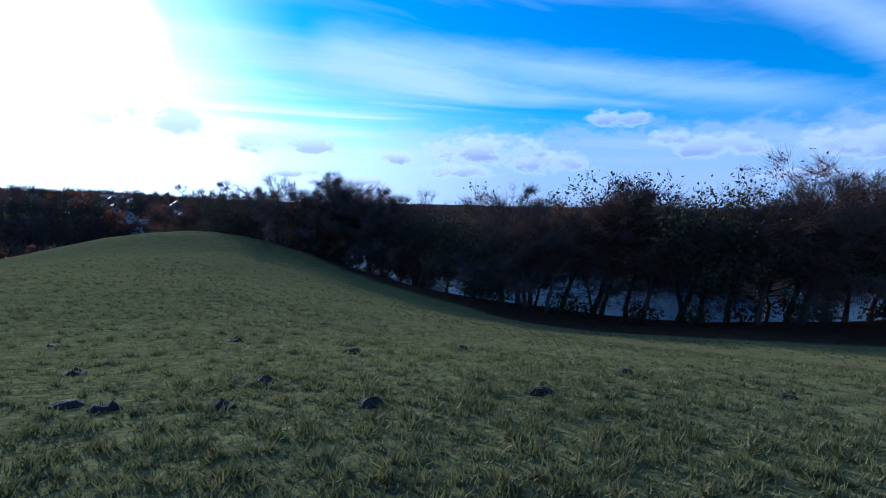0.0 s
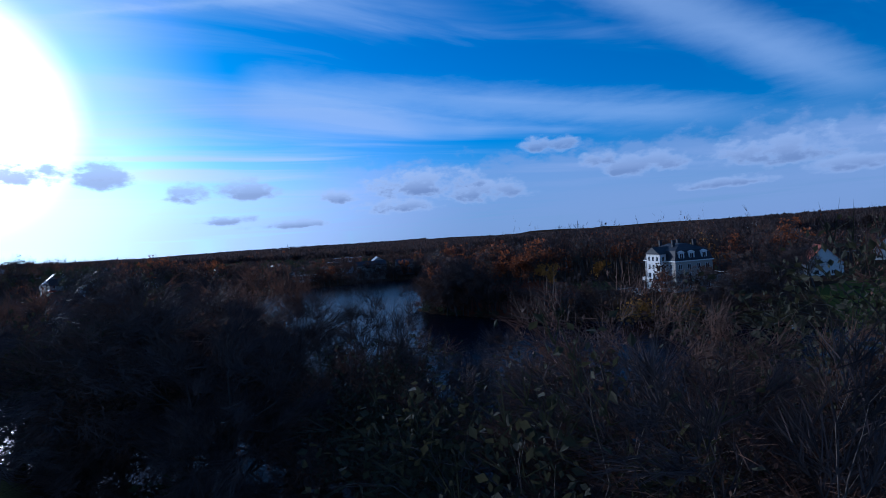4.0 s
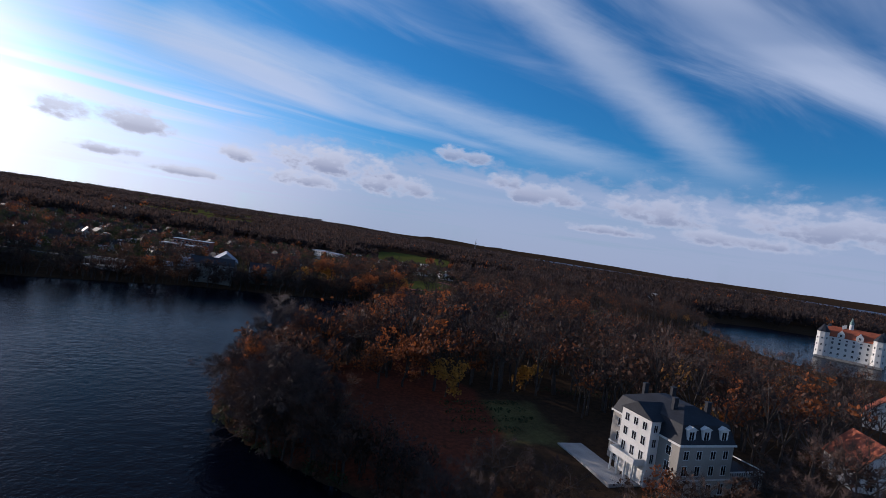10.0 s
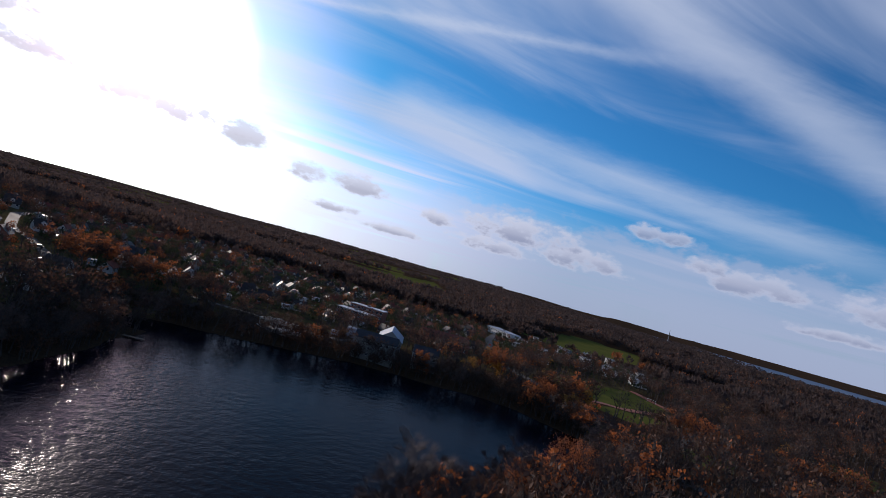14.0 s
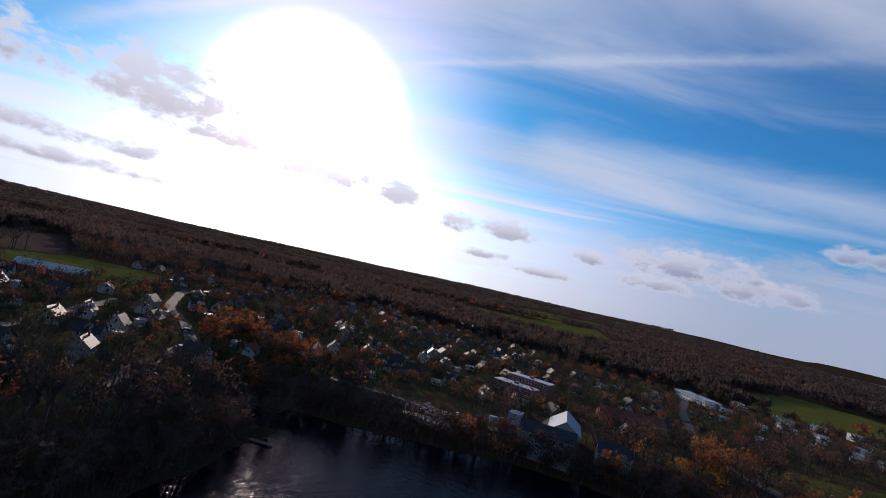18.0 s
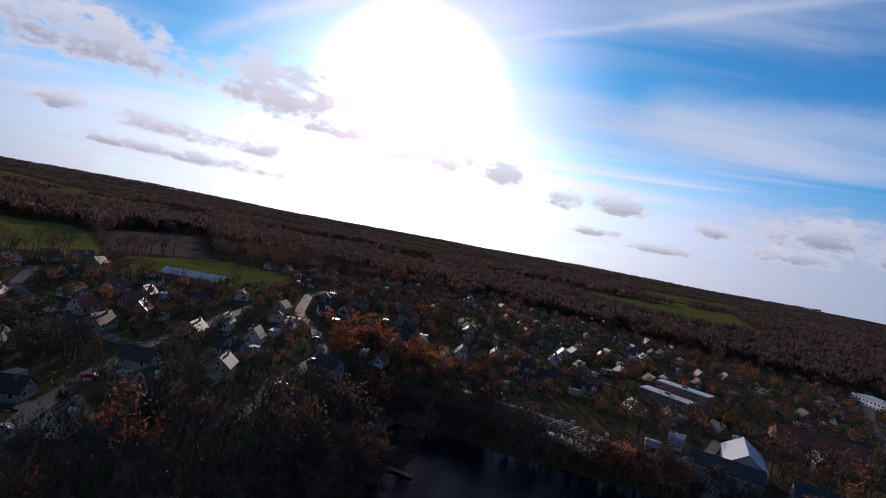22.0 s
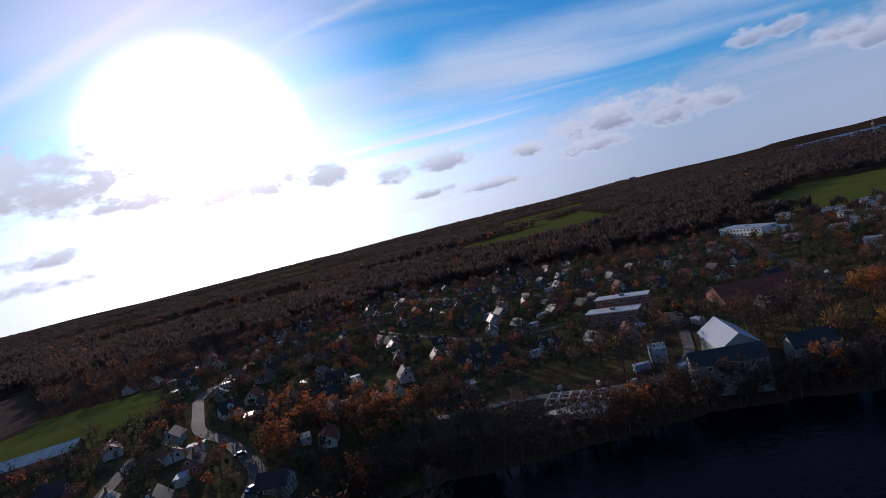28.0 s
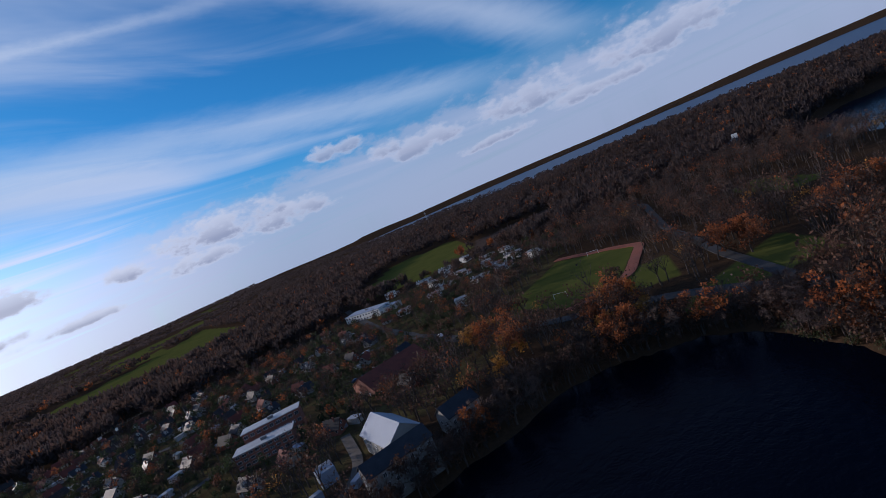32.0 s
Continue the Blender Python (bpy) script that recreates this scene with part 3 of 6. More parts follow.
def under(name, me, parent, place=None, label=""):
    """A part on mesh data that other parts may share."""
    ob = new(name, me)
    ob.parent = parent
    if place is not None:
        ob.matrix_basis = place
    if label:
        tagged(ob, label)
    return ob


def thing(name, label, category, x=0.0, y=0.0, z=0.0, turn=0.0, group=""):
    ob = new(name)
    ob.empty_display_size = 0.3
    ob.matrix_basis = pose(x, y, z, 0, 0, turn)
    return tagged(ob, label, category, group)


def box(bm, x0, x1, y0, y1, z0, z1, bevel=0.0):
    vs = [bm.verts.new((x, y, z)) for z in (z0, z1) for x, y in ((x0, y0), (x1, y0), (x1, y1), (x0, y1))]
    fs = [bm.faces.new([vs[i] for i in f]) for f in ((3, 2, 1, 0), (4, 5, 6, 7), (0, 1, 5, 4), (1, 2, 6, 5), (2, 3, 7, 6), (3, 0, 4, 7))]
    if bevel:
        bmesh.ops.bevel(bm, geom=list({e for f in fs for e in f.edges}), offset=bevel, segments=1, affect="EDGES")
    return bm


def boxed(*boxes, bevel=0.0):
    bm = bmesh.new()
    for b in boxes:
        box(bm, *b, bevel=bevel)
    return bm


def solid(bm, points, faces):
    vs = [bm.verts.new(p) for p in points]
    for f in faces:
        bm.faces.new([vs[i] for i in f])
    return bm


def prism(bm, x, y, z0, z1, r0, r1, sides=8, turn=0.0):
    """An upright tapered post with flat ends."""
    ring = lambda r, z: [bm.verts.new((x + r * math.cos(turn + i * 2 * math.pi / sides), y + r * math.sin(turn + i * 2 * math.pi / sides), z)) for i in range(sides)]
    low = ring(r0, z0)
    if r1 > 0.001:
        top = ring(r1, z1)
        bm.faces.new(top)
    else:
        top = [bm.verts.new((x, y, z1))]
    for i in range(sides):
        j = (i + 1) % sides
        bm.faces.new((low[i], low[j], top[j], top[i]) if len(top) > 1 else (low[i], low[j], top[0]))
    bm.faces.new(low[::-1])
    return bm


# ---- trees ----
def fast_mesh(name, verts, quads, tris, material):
    """A large mesh straight from arrays."""
    me = bpy.data.meshes.new(name)
    q, t = np.asarray(quads, np.int32).reshape(-1, 4), np.asarray(tris, np.int32).reshape(-1, 3)
    me.vertices.add(len(verts))
    me.vertices.foreach_set("co", np.asarray(verts, np.float32).reshape(-1))
    me.loops.add(q.size + t.size)
    me.loops.foreach_set("vertex_index", np.concatenate([q.reshape(-1), t.reshape(-1)]))
    me.polygons.add(len(q) + len(t))
    me.polygons.foreach_set("loop_start", np.concatenate([np.arange(len(q)) * 4, q.size + np.arange(len(t)) * 3]).astype(np.int32))
    me.update(calc_edges=True)
    me.materials.append(material)
    return me


class Wood:
    """Collects tapered limbs and leaf clumps as plain lists of corners and faces."""

    def __init__(self, seed):
        self.rnd = random.Random(seed)
        self.v, self.f, self.lv, self.lf = [], [], [], []

    def limb(self, a, b, ra, rb, sides=5):
        d = (b - a).normalized()
        u = d.orthogonal().normalized()
        w = d.cross(u)
        at = len(self.v)
        for p, r in ((a, ra), (b, rb)):
            for i in range(sides):
                q = 2 * math.pi * i / sides
                self.v.append(p + (u * math.cos(q) + w * math.sin(q)) * r)
        for i in range(sides):
            j = (i + 1) % sides
            self.f.append((at + i, at + j, at + sides + j, at + sides + i))

    def leaf(self, p, size, flat=0.6):
        """One small bent clump of foliage: two triangles on a bent quad."""
        rnd = self.rnd
        n = Vector((rnd.gauss(0, 1), rnd.gauss(0, 1), rnd.gauss(0, 1) * flat + 0.3)).normalized()
        u = n.orthogonal().normalized()
        u.rotate(Matrix.Rotation(rnd.random() * 6.28, 3, n))
        w = n.cross(u)
        s = size * rnd.uniform(0.6, 1.3)
        at = len(self.lv)
        self.lv += [p + u * s, p + w * s * 0.55 + n * s * 0.25, p - u * s * 0.9, p - w * s * 0.6]
        self.lf.append((at, at + 1, at + 2, at + 3))

    def twig(self, p, d, length, width):
        """A fine spray of twigs: three thin slivers."""
        rnd = self.rnd
        for _ in range(3):
            e = (d + Vector((rnd.gauss(0, 0.5), rnd.gauss(0, 0.5), rnd.gauss(0.1, 0.4)))).normalized() * length * rnd.uniform(0.6, 1.2)
            s = e.orthogonal().normalized() * width
            at = len(self.lv)
            self.lv += [p - s, p + s, p + e]
            self.lf.append((at, at + 1, at + 2))

    def grow(self, p, d, length, radius, depth, style, limit):
        rnd = self.rnd
        pieces = 3 if depth == 0 else 2
        for i in range(pieces):
            d = (d + Vector((rnd.gauss(0, 0.14), rnd.gauss(0, 0.14), rnd.gauss(0.03, 0.08)))).normalized()
            q = p + d * length / pieces
            r = radius * 0.82
            self.limb(p, q, radius, r, 6 if depth == 0 else (4 if depth < 3 else 3))
            p, radius = q, r
            if depth >= limit - 1:
                self.foliage(p, d, style, 0.6)
            elif depth > 0 or i > 0:
                side = d.orthogonal()
                side.rotate(Matrix.Rotation(rnd.random() * 6.28, 3, d))
                self.grow(p, (d * 0.55 + side.normalized() * 0.9).normalized(), length * rnd.uniform(0.5, 0.7), radius * 0.55, depth + 1, style, limit)
        if depth < limit:
            for _ in range(2 if depth else 3):
                side = d.orthogonal()
                side.rotate(Matrix.Rotation(rnd.random() * 6.28, 3, d))
                self.grow(p, (d * 0.8 + side.normalized() * rnd.uniform(0.4, 0.8)).normalized(), length * rnd.uniform(0.62, 0.8), radius * 0.7, depth + 1, style, limit)
        else:
            self.foliage(p, d, style, 1.0)

    def foliage(self, p, d, style, share):
        rnd = self.rnd
        count, size, bare = style
        for _ in range(max(1, int(count * share))):
            off = Vector((rnd.gauss(0, 0.75), rnd.gauss(0, 0.75), rnd.gauss(0, 0.6)))
            if rnd.random() < bare:
                self.twig(p + off * 0.3, d, 1.3, 0.016)
            else:
                self.leaf(p + off * 0.7, size)

    def meshes(self, crown_material):
        return (link_mesh("trunk", self.v, self.f, M_BARK, True), link_mesh("crown", self.lv, self.lf, crown_material))


def broadleaf(seed, tall, style, limit, material, lean=0.0):
    w = Wood(seed)
    w.grow(Vector((0, 0, -0.5)), Vector((lean, 0, 1)).normalized(), tall * 0.36, tall * 0.021, 0, style, limit)
    return w.meshes(material)


def conifer(seed, tall, tiers, per_tier):
    w = Wood(seed)
    w.limb(Vector((0, 0, -0.4)), Vector((0, 0, tall)), tall * 0.018, 0.03, 6)
    for i in range(tiers):
        u = i / (tiers - 1)
        z, reach = tall * (0.1 + 0.88 * u), tall * 0.21 * (1 - u) ** 0.85 + 0.2
        for k in range(per_tier):
            a = w.rnd.random() * 6.28
            for s in (0.4, 0.75, 1.0):
                w.leaf(Vector((math.cos(a) * reach * s, math.sin(a) * reach * s, z - reach * s * 0.35 + w.rnd.gauss(0, 0.15))), 0.35 + 0.45 * (1 - u), 1.5)
    return w.meshes(M_FIR)


def bush(seed, tall, count, material):
    w = Wood(seed)
    for _ in range(7):
        a = w.rnd.random() * 6.28
        tip = Vector((math.cos(a) * tall * 0.45, math.sin(a) * tall * 0.45, tall * w.rnd.uniform(0.5, 0.9)))
        w.limb(Vector((0, 0, -0.2)), tip, 0.06, 0.015, 4)
        for _ in range(count):
            w.leaf(tip + Vector((w.rnd.gauss(0, 0.28), w.rnd.gauss(0, 0.28), w.rnd.gauss(-0.12, 0.25))) * tall, 0.22 + tall * 0.03)
    return w.meshes(material)


# kinds of tree: mesh pair, words; "near" ones carry finer boughs
def kinds(seed, limit, leaves, size, variants):
    bare_twigs = leaves + 1
    return {
        "bare": [(broadleaf(seed + 10 + i, 15, (bare_twigs, 0.2, 1.0), limit, M_TWIG), "bare grey-brown broadleaf tree with fine twigs") for i in range(variants)],
        "thin": [(broadleaf(seed + 20 + i, 14, (leaves, size * 0.75, 0.62), limit, M_BROWN), "half-bare tree with thin brown autumn leaves") for i in range(variants)],
        "brown": [(broadleaf(seed + 30 + i, 15, (leaves, size, 0.3), limit, M_BROWN), "broadleaf tree in dull brown autumn leaf") for i in range(variants)],
        "rust": [(broadleaf(seed + 40 + i, 15, (leaves, size, 0.25), limit, M_RUST), "broadleaf tree in rust-orange autumn leaf") for i in range(variants)],
        "gold": [(broadleaf(seed + 50 + i, 11, (leaves, size, 0.08), limit, M_GOLD), "small broadleaf tree in golden autumn leaf") for i in range(variants)],
        "olive": [(broadleaf(seed + 60 + i, 14, (leaves, size, 0.08), limit, M_OLIVE), "broadleaf tree still in dull olive leaf") for i in range(variants)],
        "fir": [(conifer(seed + 70 + i, 15, 16, 7), "dark green conifer") for i in range(2)],
        "bush": [(bush(seed + 80, 3.0, 22, M_BROWN), "brown leafy bush"), (bush(seed + 81, 2.4, 22, M_HEDGE), "dark green rounded bush")],
        "gold_bush": [(bush(seed + 82, 4.2, 34, M_GOLD), "golden-yellow autumn bush")],
    }


KINDS = kinds(0, 3, 8, 0.42, 3)
FINE = kinds(200, 4, 8, 0.145, 2)
TREE_COUNT = 0


def plant(kind, x, y, size=1.0, group="", where="", fine=False, top=None):
    """One tree as a thing of its own, with trunk and crown."""
    global TREE_COUNT
    r = random.Random(int(x * 131 + y * 977))
    choice = (FINE if fine else KINDS)[kind]
    (trunk, crown), words = choice[r.randrange(len(choice))]
    name = "bush" if "bush" in kind else ("conifer" if kind == "fir" else "tree")
    ob = thing(name, words + where, name if name != "conifer" else "tree", group=group)
    s = size * r.uniform(0.85, 1.18)
    if top is not None:
        s = (top - ground_z(x, y)) / max(v.co.z for v in crown.vertices)
    ob.matrix_basis = pose(x, y, ground_z(x, y), 0, 0, r.uniform(0, 360)) @ Matrix.Diagonal((s * r.uniform(0.9, 1.15), s * r.uniform(0.9, 1.15), s, 1))
    under("trunk", trunk, ob), under("crown", crown, ob)
    TREE_COUNT += 1
    return ob


def pick(r, table):
    u = r.random() * sum(w for _, w in table)
    for k, w in table:
        u -= w
        if u <= 0:
            return k
    return table[-1][0]

CLEAR = [(98, 219, 17), (146, 200, 12), (-60, 441, 14), (-40, 452, 10), (-33, 540, 15), (22, 536, 18), (-5, 466, 10)]   # x, y, clear radius round buildings
def is_clear(x, y, margin=0.0):
    return all((x - a) ** 2 + (y - b) ** 2 > (r + margin) ** 2 for a, b, r in CLEAR)


def scatter(poly, count, seed):
    r = random.Random(seed)
    x0, x1, y0, y1 = min(p[0] for p in poly), max(p[0] for p in poly), min(p[1] for p in poly), max(p[1] for p in poly)
    pts = np.array([(r.uniform(x0, x1), r.uniform(y0, y1)) for _ in range(count * 4)])
    ok = poly_dist(pts[:, 0], pts[:, 1], poly) < 0
    for lk in (LAKE, CASTLE_LAKE):
        ok &= poly_dist(pts[:, 0], pts[:, 1], lk) > 3
    for _, f in FIELDS:
        ok &= poly_dist(pts[:, 0], pts[:, 1], f) > 2
    return [tuple(p) for p in pts[ok][:count]]



# ---- houses ----
def window_mesh(w, h):
    """A casement: frame and pane share one opening; y points into the wall."""
    fr = boxed((-w / 2, w / 2, -0.06, 0.04, 0, 0.08), (-w / 2, w / 2, -0.06, 0.04, h - 0.08, h), (-w / 2, -w / 2 + 0.08, -0.06, 0.04, 0.08, h - 0.08),
               (w / 2 - 0.08, w / 2, -0.06, 0.04, 0.08, h - 0.08), (-0.035, 0.035, -0.05, 0.04, 0.08, h - 0.08))
    gl = boxed((-w / 2 + 0.08, w / 2 - 0.08, -0.015, 0.03, 0.08, h - 0.08))
    a, b = bpy.data.meshes.new("frame"), bpy.data.meshes.new("pane")
    fr.to_mesh(a), gl.to_mesh(b)
    fr.free(), gl.free()
    a.materials.append(M_FRAME), b.materials.append(M_GLASS)
    return a, b


WINDOWS = {}


def window(parent, x, y, z, turn, w=1.1, h=1.4, plain=False):
    if plain:
        key = (w, h, "plain")
        if key not in WINDOWS:
            me = boxed((-w / 2, w / 2, -0.05, 0.03, 0, h), (-w / 2 + 0.1, w / 2 - 0.1, -0.07, -0.054, 0.1, h - 0.1))
            out = bpy.data.meshes.new("window")
            me.to_mesh(out)
            me.free()
            out.materials.append(M_FRAME), out.materials.append(M_GLASS)
            out.polygons.foreach_set("material_index", [0] * 6 + [1] * 6)
            WINDOWS[key] = out
        return under("window", WINDOWS[key], parent, pose(x, y, z, 0, 0, turn))
    key = (w, h)
    if key not in WINDOWS:
        WINDOWS[key] = window_mesh(w, h)
    ob = under("window", WINDOWS[key][0], parent, pose(x, y, z, 0, 0, turn))
    under("pane", WINDOWS[key][1], ob)
    return ob


def gable_roof(w, l, eave, rise, over=0.45, thick=0.22):
    """Two slabs that meet at a ridge along y."""
    bm = bmesh.new()
    k = rise / (w / 2)
    for s in (-1, 1):
        x0, z0 = s * (w / 2 + over), eave - over * k
        pts = [(x0, -l / 2 - over, z0), (0, -l / 2 - over, eave + rise), (0, l / 2 + over, eave + rise), (x0, l / 2 + over, z0)]
        solid(bm, pts + [(p[0], p[1], p[2] + thick) for p in pts], [f if s < 0 else f[::-1] for f in ((3, 2, 1, 0), (4, 5, 6, 7), (0, 1, 5, 4), (2, 3, 7, 6), (1, 2, 6, 5), (3, 0, 4, 7))])
    return bm


def house(words, w=8.5, l=10.5, eave=3.2, rise=3.6, wall=M_WHITE, roof=M_DARKTILE, dormer=True, x=0.0, y=0.0, turn=0.0, group="houses in the town", floors=1, name="house", plain=False):
    ob = thing(name, words, "house", x, y, 0, turn, group)
    bm = bmesh.new()
    p = [(-w / 2, -l / 2), (w / 2, -l / 2), (w / 2, l / 2), (-w / 2, l / 2)]
    pts = [(a, b, -1.5) for a, b in p] + [(a, b, eave) for a, b in p] + [(0, -l / 2, eave + rise - 0.02), (0, l / 2, eave + rise - 0.02)]
    solid(bm, pts, [(3, 2, 1, 0), (0, 1, 5, 8, 4), (1, 2, 6, 5), (2, 3, 7, 9, 6), (3, 0, 4, 7)])
    part("wall", bm, wall, ob)
    rf = part("roof", gable_roof(w, l, eave, rise), roof, ob)
    part("chimney", boxed((0.5, 1.1, l * 0.18, l * 0.18 + 0.6, eave + rise * 0.6, eave + rise + 0.9), (0.42, 1.18, l * 0.18 - 0.08, l * 0.18 + 0.68, eave + rise + 0.9, eave + rise + 1.0)), M_BRICK, rf)
    for f in range(floors):
        for s in (-1, 1):
            for b in (-l * 0.3, l * 0.32):
                window(ob, s * w / 2, b, 0.9 + f * 2.7, 90 * s, plain=plain)
            for a in ((-w * 0.24, w * 0.24) if not plain else (w * 0.2,)):
                window(ob, a, s * l / 2, 0.9 + f * 2.7, 0 if s < 0 else 180, plain=plain)
    for s in (-1, 1):
        window(ob, 0, s * l / 2, eave + rise * 0.18, 0 if s < 0 else 180, plain=plain)
    part("door", boxed((w / 2 - 0.03, w / 2 + 0.05, -l * 0.16, -l * 0.16 + 1.0, 0.0, 2.05)), M_WOOD, ob, "plain wooden front door")
    if dormer:
        dm = bmesh.new()
        z0, x0 = eave + rise * 0.18, w / 2 * 0.82
        solid(dm, [(x0, -1.2, z0), (x0, 1.2, z0), (x0, 1.2, z0 + 1.5), (x0, 0, z0 + 2.2), (x0, -1.2, z0 + 1.5), (0.3, -1.2, z0), (0.3, 1.2, z0), (0.3, 1.2, z0 + 1.5), (0.3, 0, z0 + 2.2), (0.3, -1.2, z0 + 1.5)],
              [(0, 1, 2, 3, 4), (2, 7, 8, 3), (3, 8, 9, 4), (1, 6, 7, 2), (4, 9, 5, 0)])
        dr = part("dormer", dm, wall, ob)
        window(ob, x0, 0, z0 + 0.25, 90, 1.1, 1.1, plain)
    return ob


def set_down(ob, x, y, turn):
    ob.matrix_basis = pose(x, y, ground_z(x, y) + 0.15, 0, 0, turn)
    CLEAR.append((x, y, 7.5))
    return ob


def copies(model, spots):
    """The model stands at the first spot, copies of it at the rest."""
    set_down(model, *spots[0])
    for s in spots[1:]:
        c = copy_thing(model, pose(s[0], s[1], ground_z(s[0], s[1]) + 0.15, 0, 0, s[2]))
        CLEAR.append((s[0], s[1], 7.5))



# ---- planting ----
def along(poly, spacing, out_lo, out_hi, rnd, closed=False):
    """Places beside a line of corners, on its left-hand side."""
    spots = []
    for (x0, y0), (x1, y1) in zip(poly, poly[1:] + (poly[:1] if closed else [])):
        n = math.hypot(x1 - x0, y1 - y0)
        k = max(1, int(n / spacing))
        for i in range(k):
            u, off = (i + rnd.random()) / k, rnd.uniform(out_lo, out_hi)
            spots.append((x0 + (x1 - x0) * u - (y1 - y0) / n * off, y0 + (y1 - y0) * u + (x1 - x0) / n * off))
    return spots


AUTUMN = [("bare", 5), ("thin", 5), ("brown", 4), ("rust", 1.2), ("olive", 0.8), ("gold", 0.3)]
rnd = random.Random(5)
# the fringe between the meadow and the near shore
fringe = [(-44, 108), (-30, 99), (-16, 86), (-5, 77), (6, 67), (20, 60), (34, 56), (52, 56), (74, 58)]
for x, y in along(fringe[:4], 5.4, 0, 11, rnd):
    plant(pick(rnd, [("bare", 8), ("thin", 4), ("olive", 0.8)]), x, y, rnd.uniform(0.98, 1.15) + (0.12 if x < -12 else 0.0), "trees on the near shore", " on the near lake shore", True)
for x, y in along(fringe[3:], 3.3, 0, 15, rnd):
    if x < 8 and rnd.random() < 0.6:
        continue
    plant(pick(rnd, [("bare", 5), ("thin", 5), ("olive", 2.5)]), x, y, rnd.uniform(0.9, 1.1) + min(0.25, max(0.0, (x - 14) * 0.02)), "trees on the near shore", " on the near lake shore", True)
for x, y in along(fringe, 4, -1, 3, rnd):
    if -26 < x < 8 and rnd.random() < 0.6:
        continue
    plant("bush", x, y, rnd.uniform(0.7, 1.2), "bushes on the near shore", " under the shore trees")
for x, y in along([(-62, 120), (-110, 138), (-170, 150)], 14, -4, 6, rnd):
    plant(pick(rnd, [("bare", 2), ("thin", 3), ("brown", 1)]), x, y, rnd.uniform(0.6, 0.8), "trees on the near shore", " on the near lake shore")
# far bank, bay and town shore
bank = [(-260, 215), (-200, 228), (-150, 240), (-128, 251), (-95, 292), (-88, 322), (-92, 361), (-96, 385)]
for x, y in along(bank, 5.4, 2, 10, rnd):
    plant(pick(rnd, [("bare", 7), ("thin", 5), ("brown", 1.5), ("rust", 1), ("fir", 0.7)]), x, y, rnd.uniform(0.95, 1.2), "trees on the town shore", " on the lake bank")
south = [(-125, 395), (-112, 408), (-79, 416), (-50, 424), (-20, 435), (20, 438), (45, 440), (67, 434), (90, 416), (96, 398)]
for x, y in along(south, 4.6, 1, 6, rnd):
    plant(pick(rnd, [("bare", 5), ("thin", 5), ("brown", 3), ("rust", 2)]), x, y, rnd.uniform(0.95, 1.25), "trees on the town shore", " on the far lake shore")
inlet = [(96, 398), (88, 367), (80, 346), (55, 318), (30, 290), (12, 258), (17, 240), (31, 225), (49, 205), (66, 192)]
GARDEN = [(33, 233), (50, 211), (72, 203), (92, 205), (94, 256), (62, 262), (42, 253)]
for x, y in along(inlet, 5.0, 1, 7, rnd):
    low = x > 32 and y < 226
    if low and rnd.random() < 0.35:
        continue
    plant(pick(rnd, [("thin", 4), ("brown", 2), ("rust", 2.4), ("bare", 6)]), x, y, rnd.uniform(0.42, 0.62) if low else rnd.uniform(1.1, 1.4), "trees on the peninsula", " on the wooded peninsula", y < 330)
for x, y in along(inlet, 6.5, 7, 20, rnd):
    if poly_dist(np.array([x]), np.array([y]), GARDEN)[0] < 2:
        continue
    plant(pick(rnd, [("thin", 4), ("brown", 3), ("rust", 2.8), ("bare", 5), ("gold", 0.5)]), x, y, rnd.uniform(1.2, 1.55), "trees on the peninsula", " on the wooded peninsula")
for x, y in along(inlet, 4.5, -0.5, 2.5, rnd):
    plant("bush", x, y, rnd.uniform(0.8, 1.4), "bushes on the peninsula", " overhanging the water")
garden = [(66, 192), (81, 183), (90, 172), (87, 166)]
for x, y in along(garden, 5.5, 1, 6, rnd):
    plant(pick(rnd, [("bare", 3), ("thin", 3), ("gold_bush", 2)]), x, y, rnd.uniform(0.5, 0.8), "trees in the villa garden", " by the water")
for x, y in scatter([(49, 207), (66, 194), (81, 185), (90, 174), (104, 162), (116, 184), (108, 200), (90, 203), (70, 210), (56, 222)], 30, 91):
    plant(pick(rnd, [("bare", 5), ("thin", 3), ("brown", 1), ("bush", 2)]), x, y, rnd.uniform(0.5, 0.8), "trees in the villa garden", " in the villa garden")
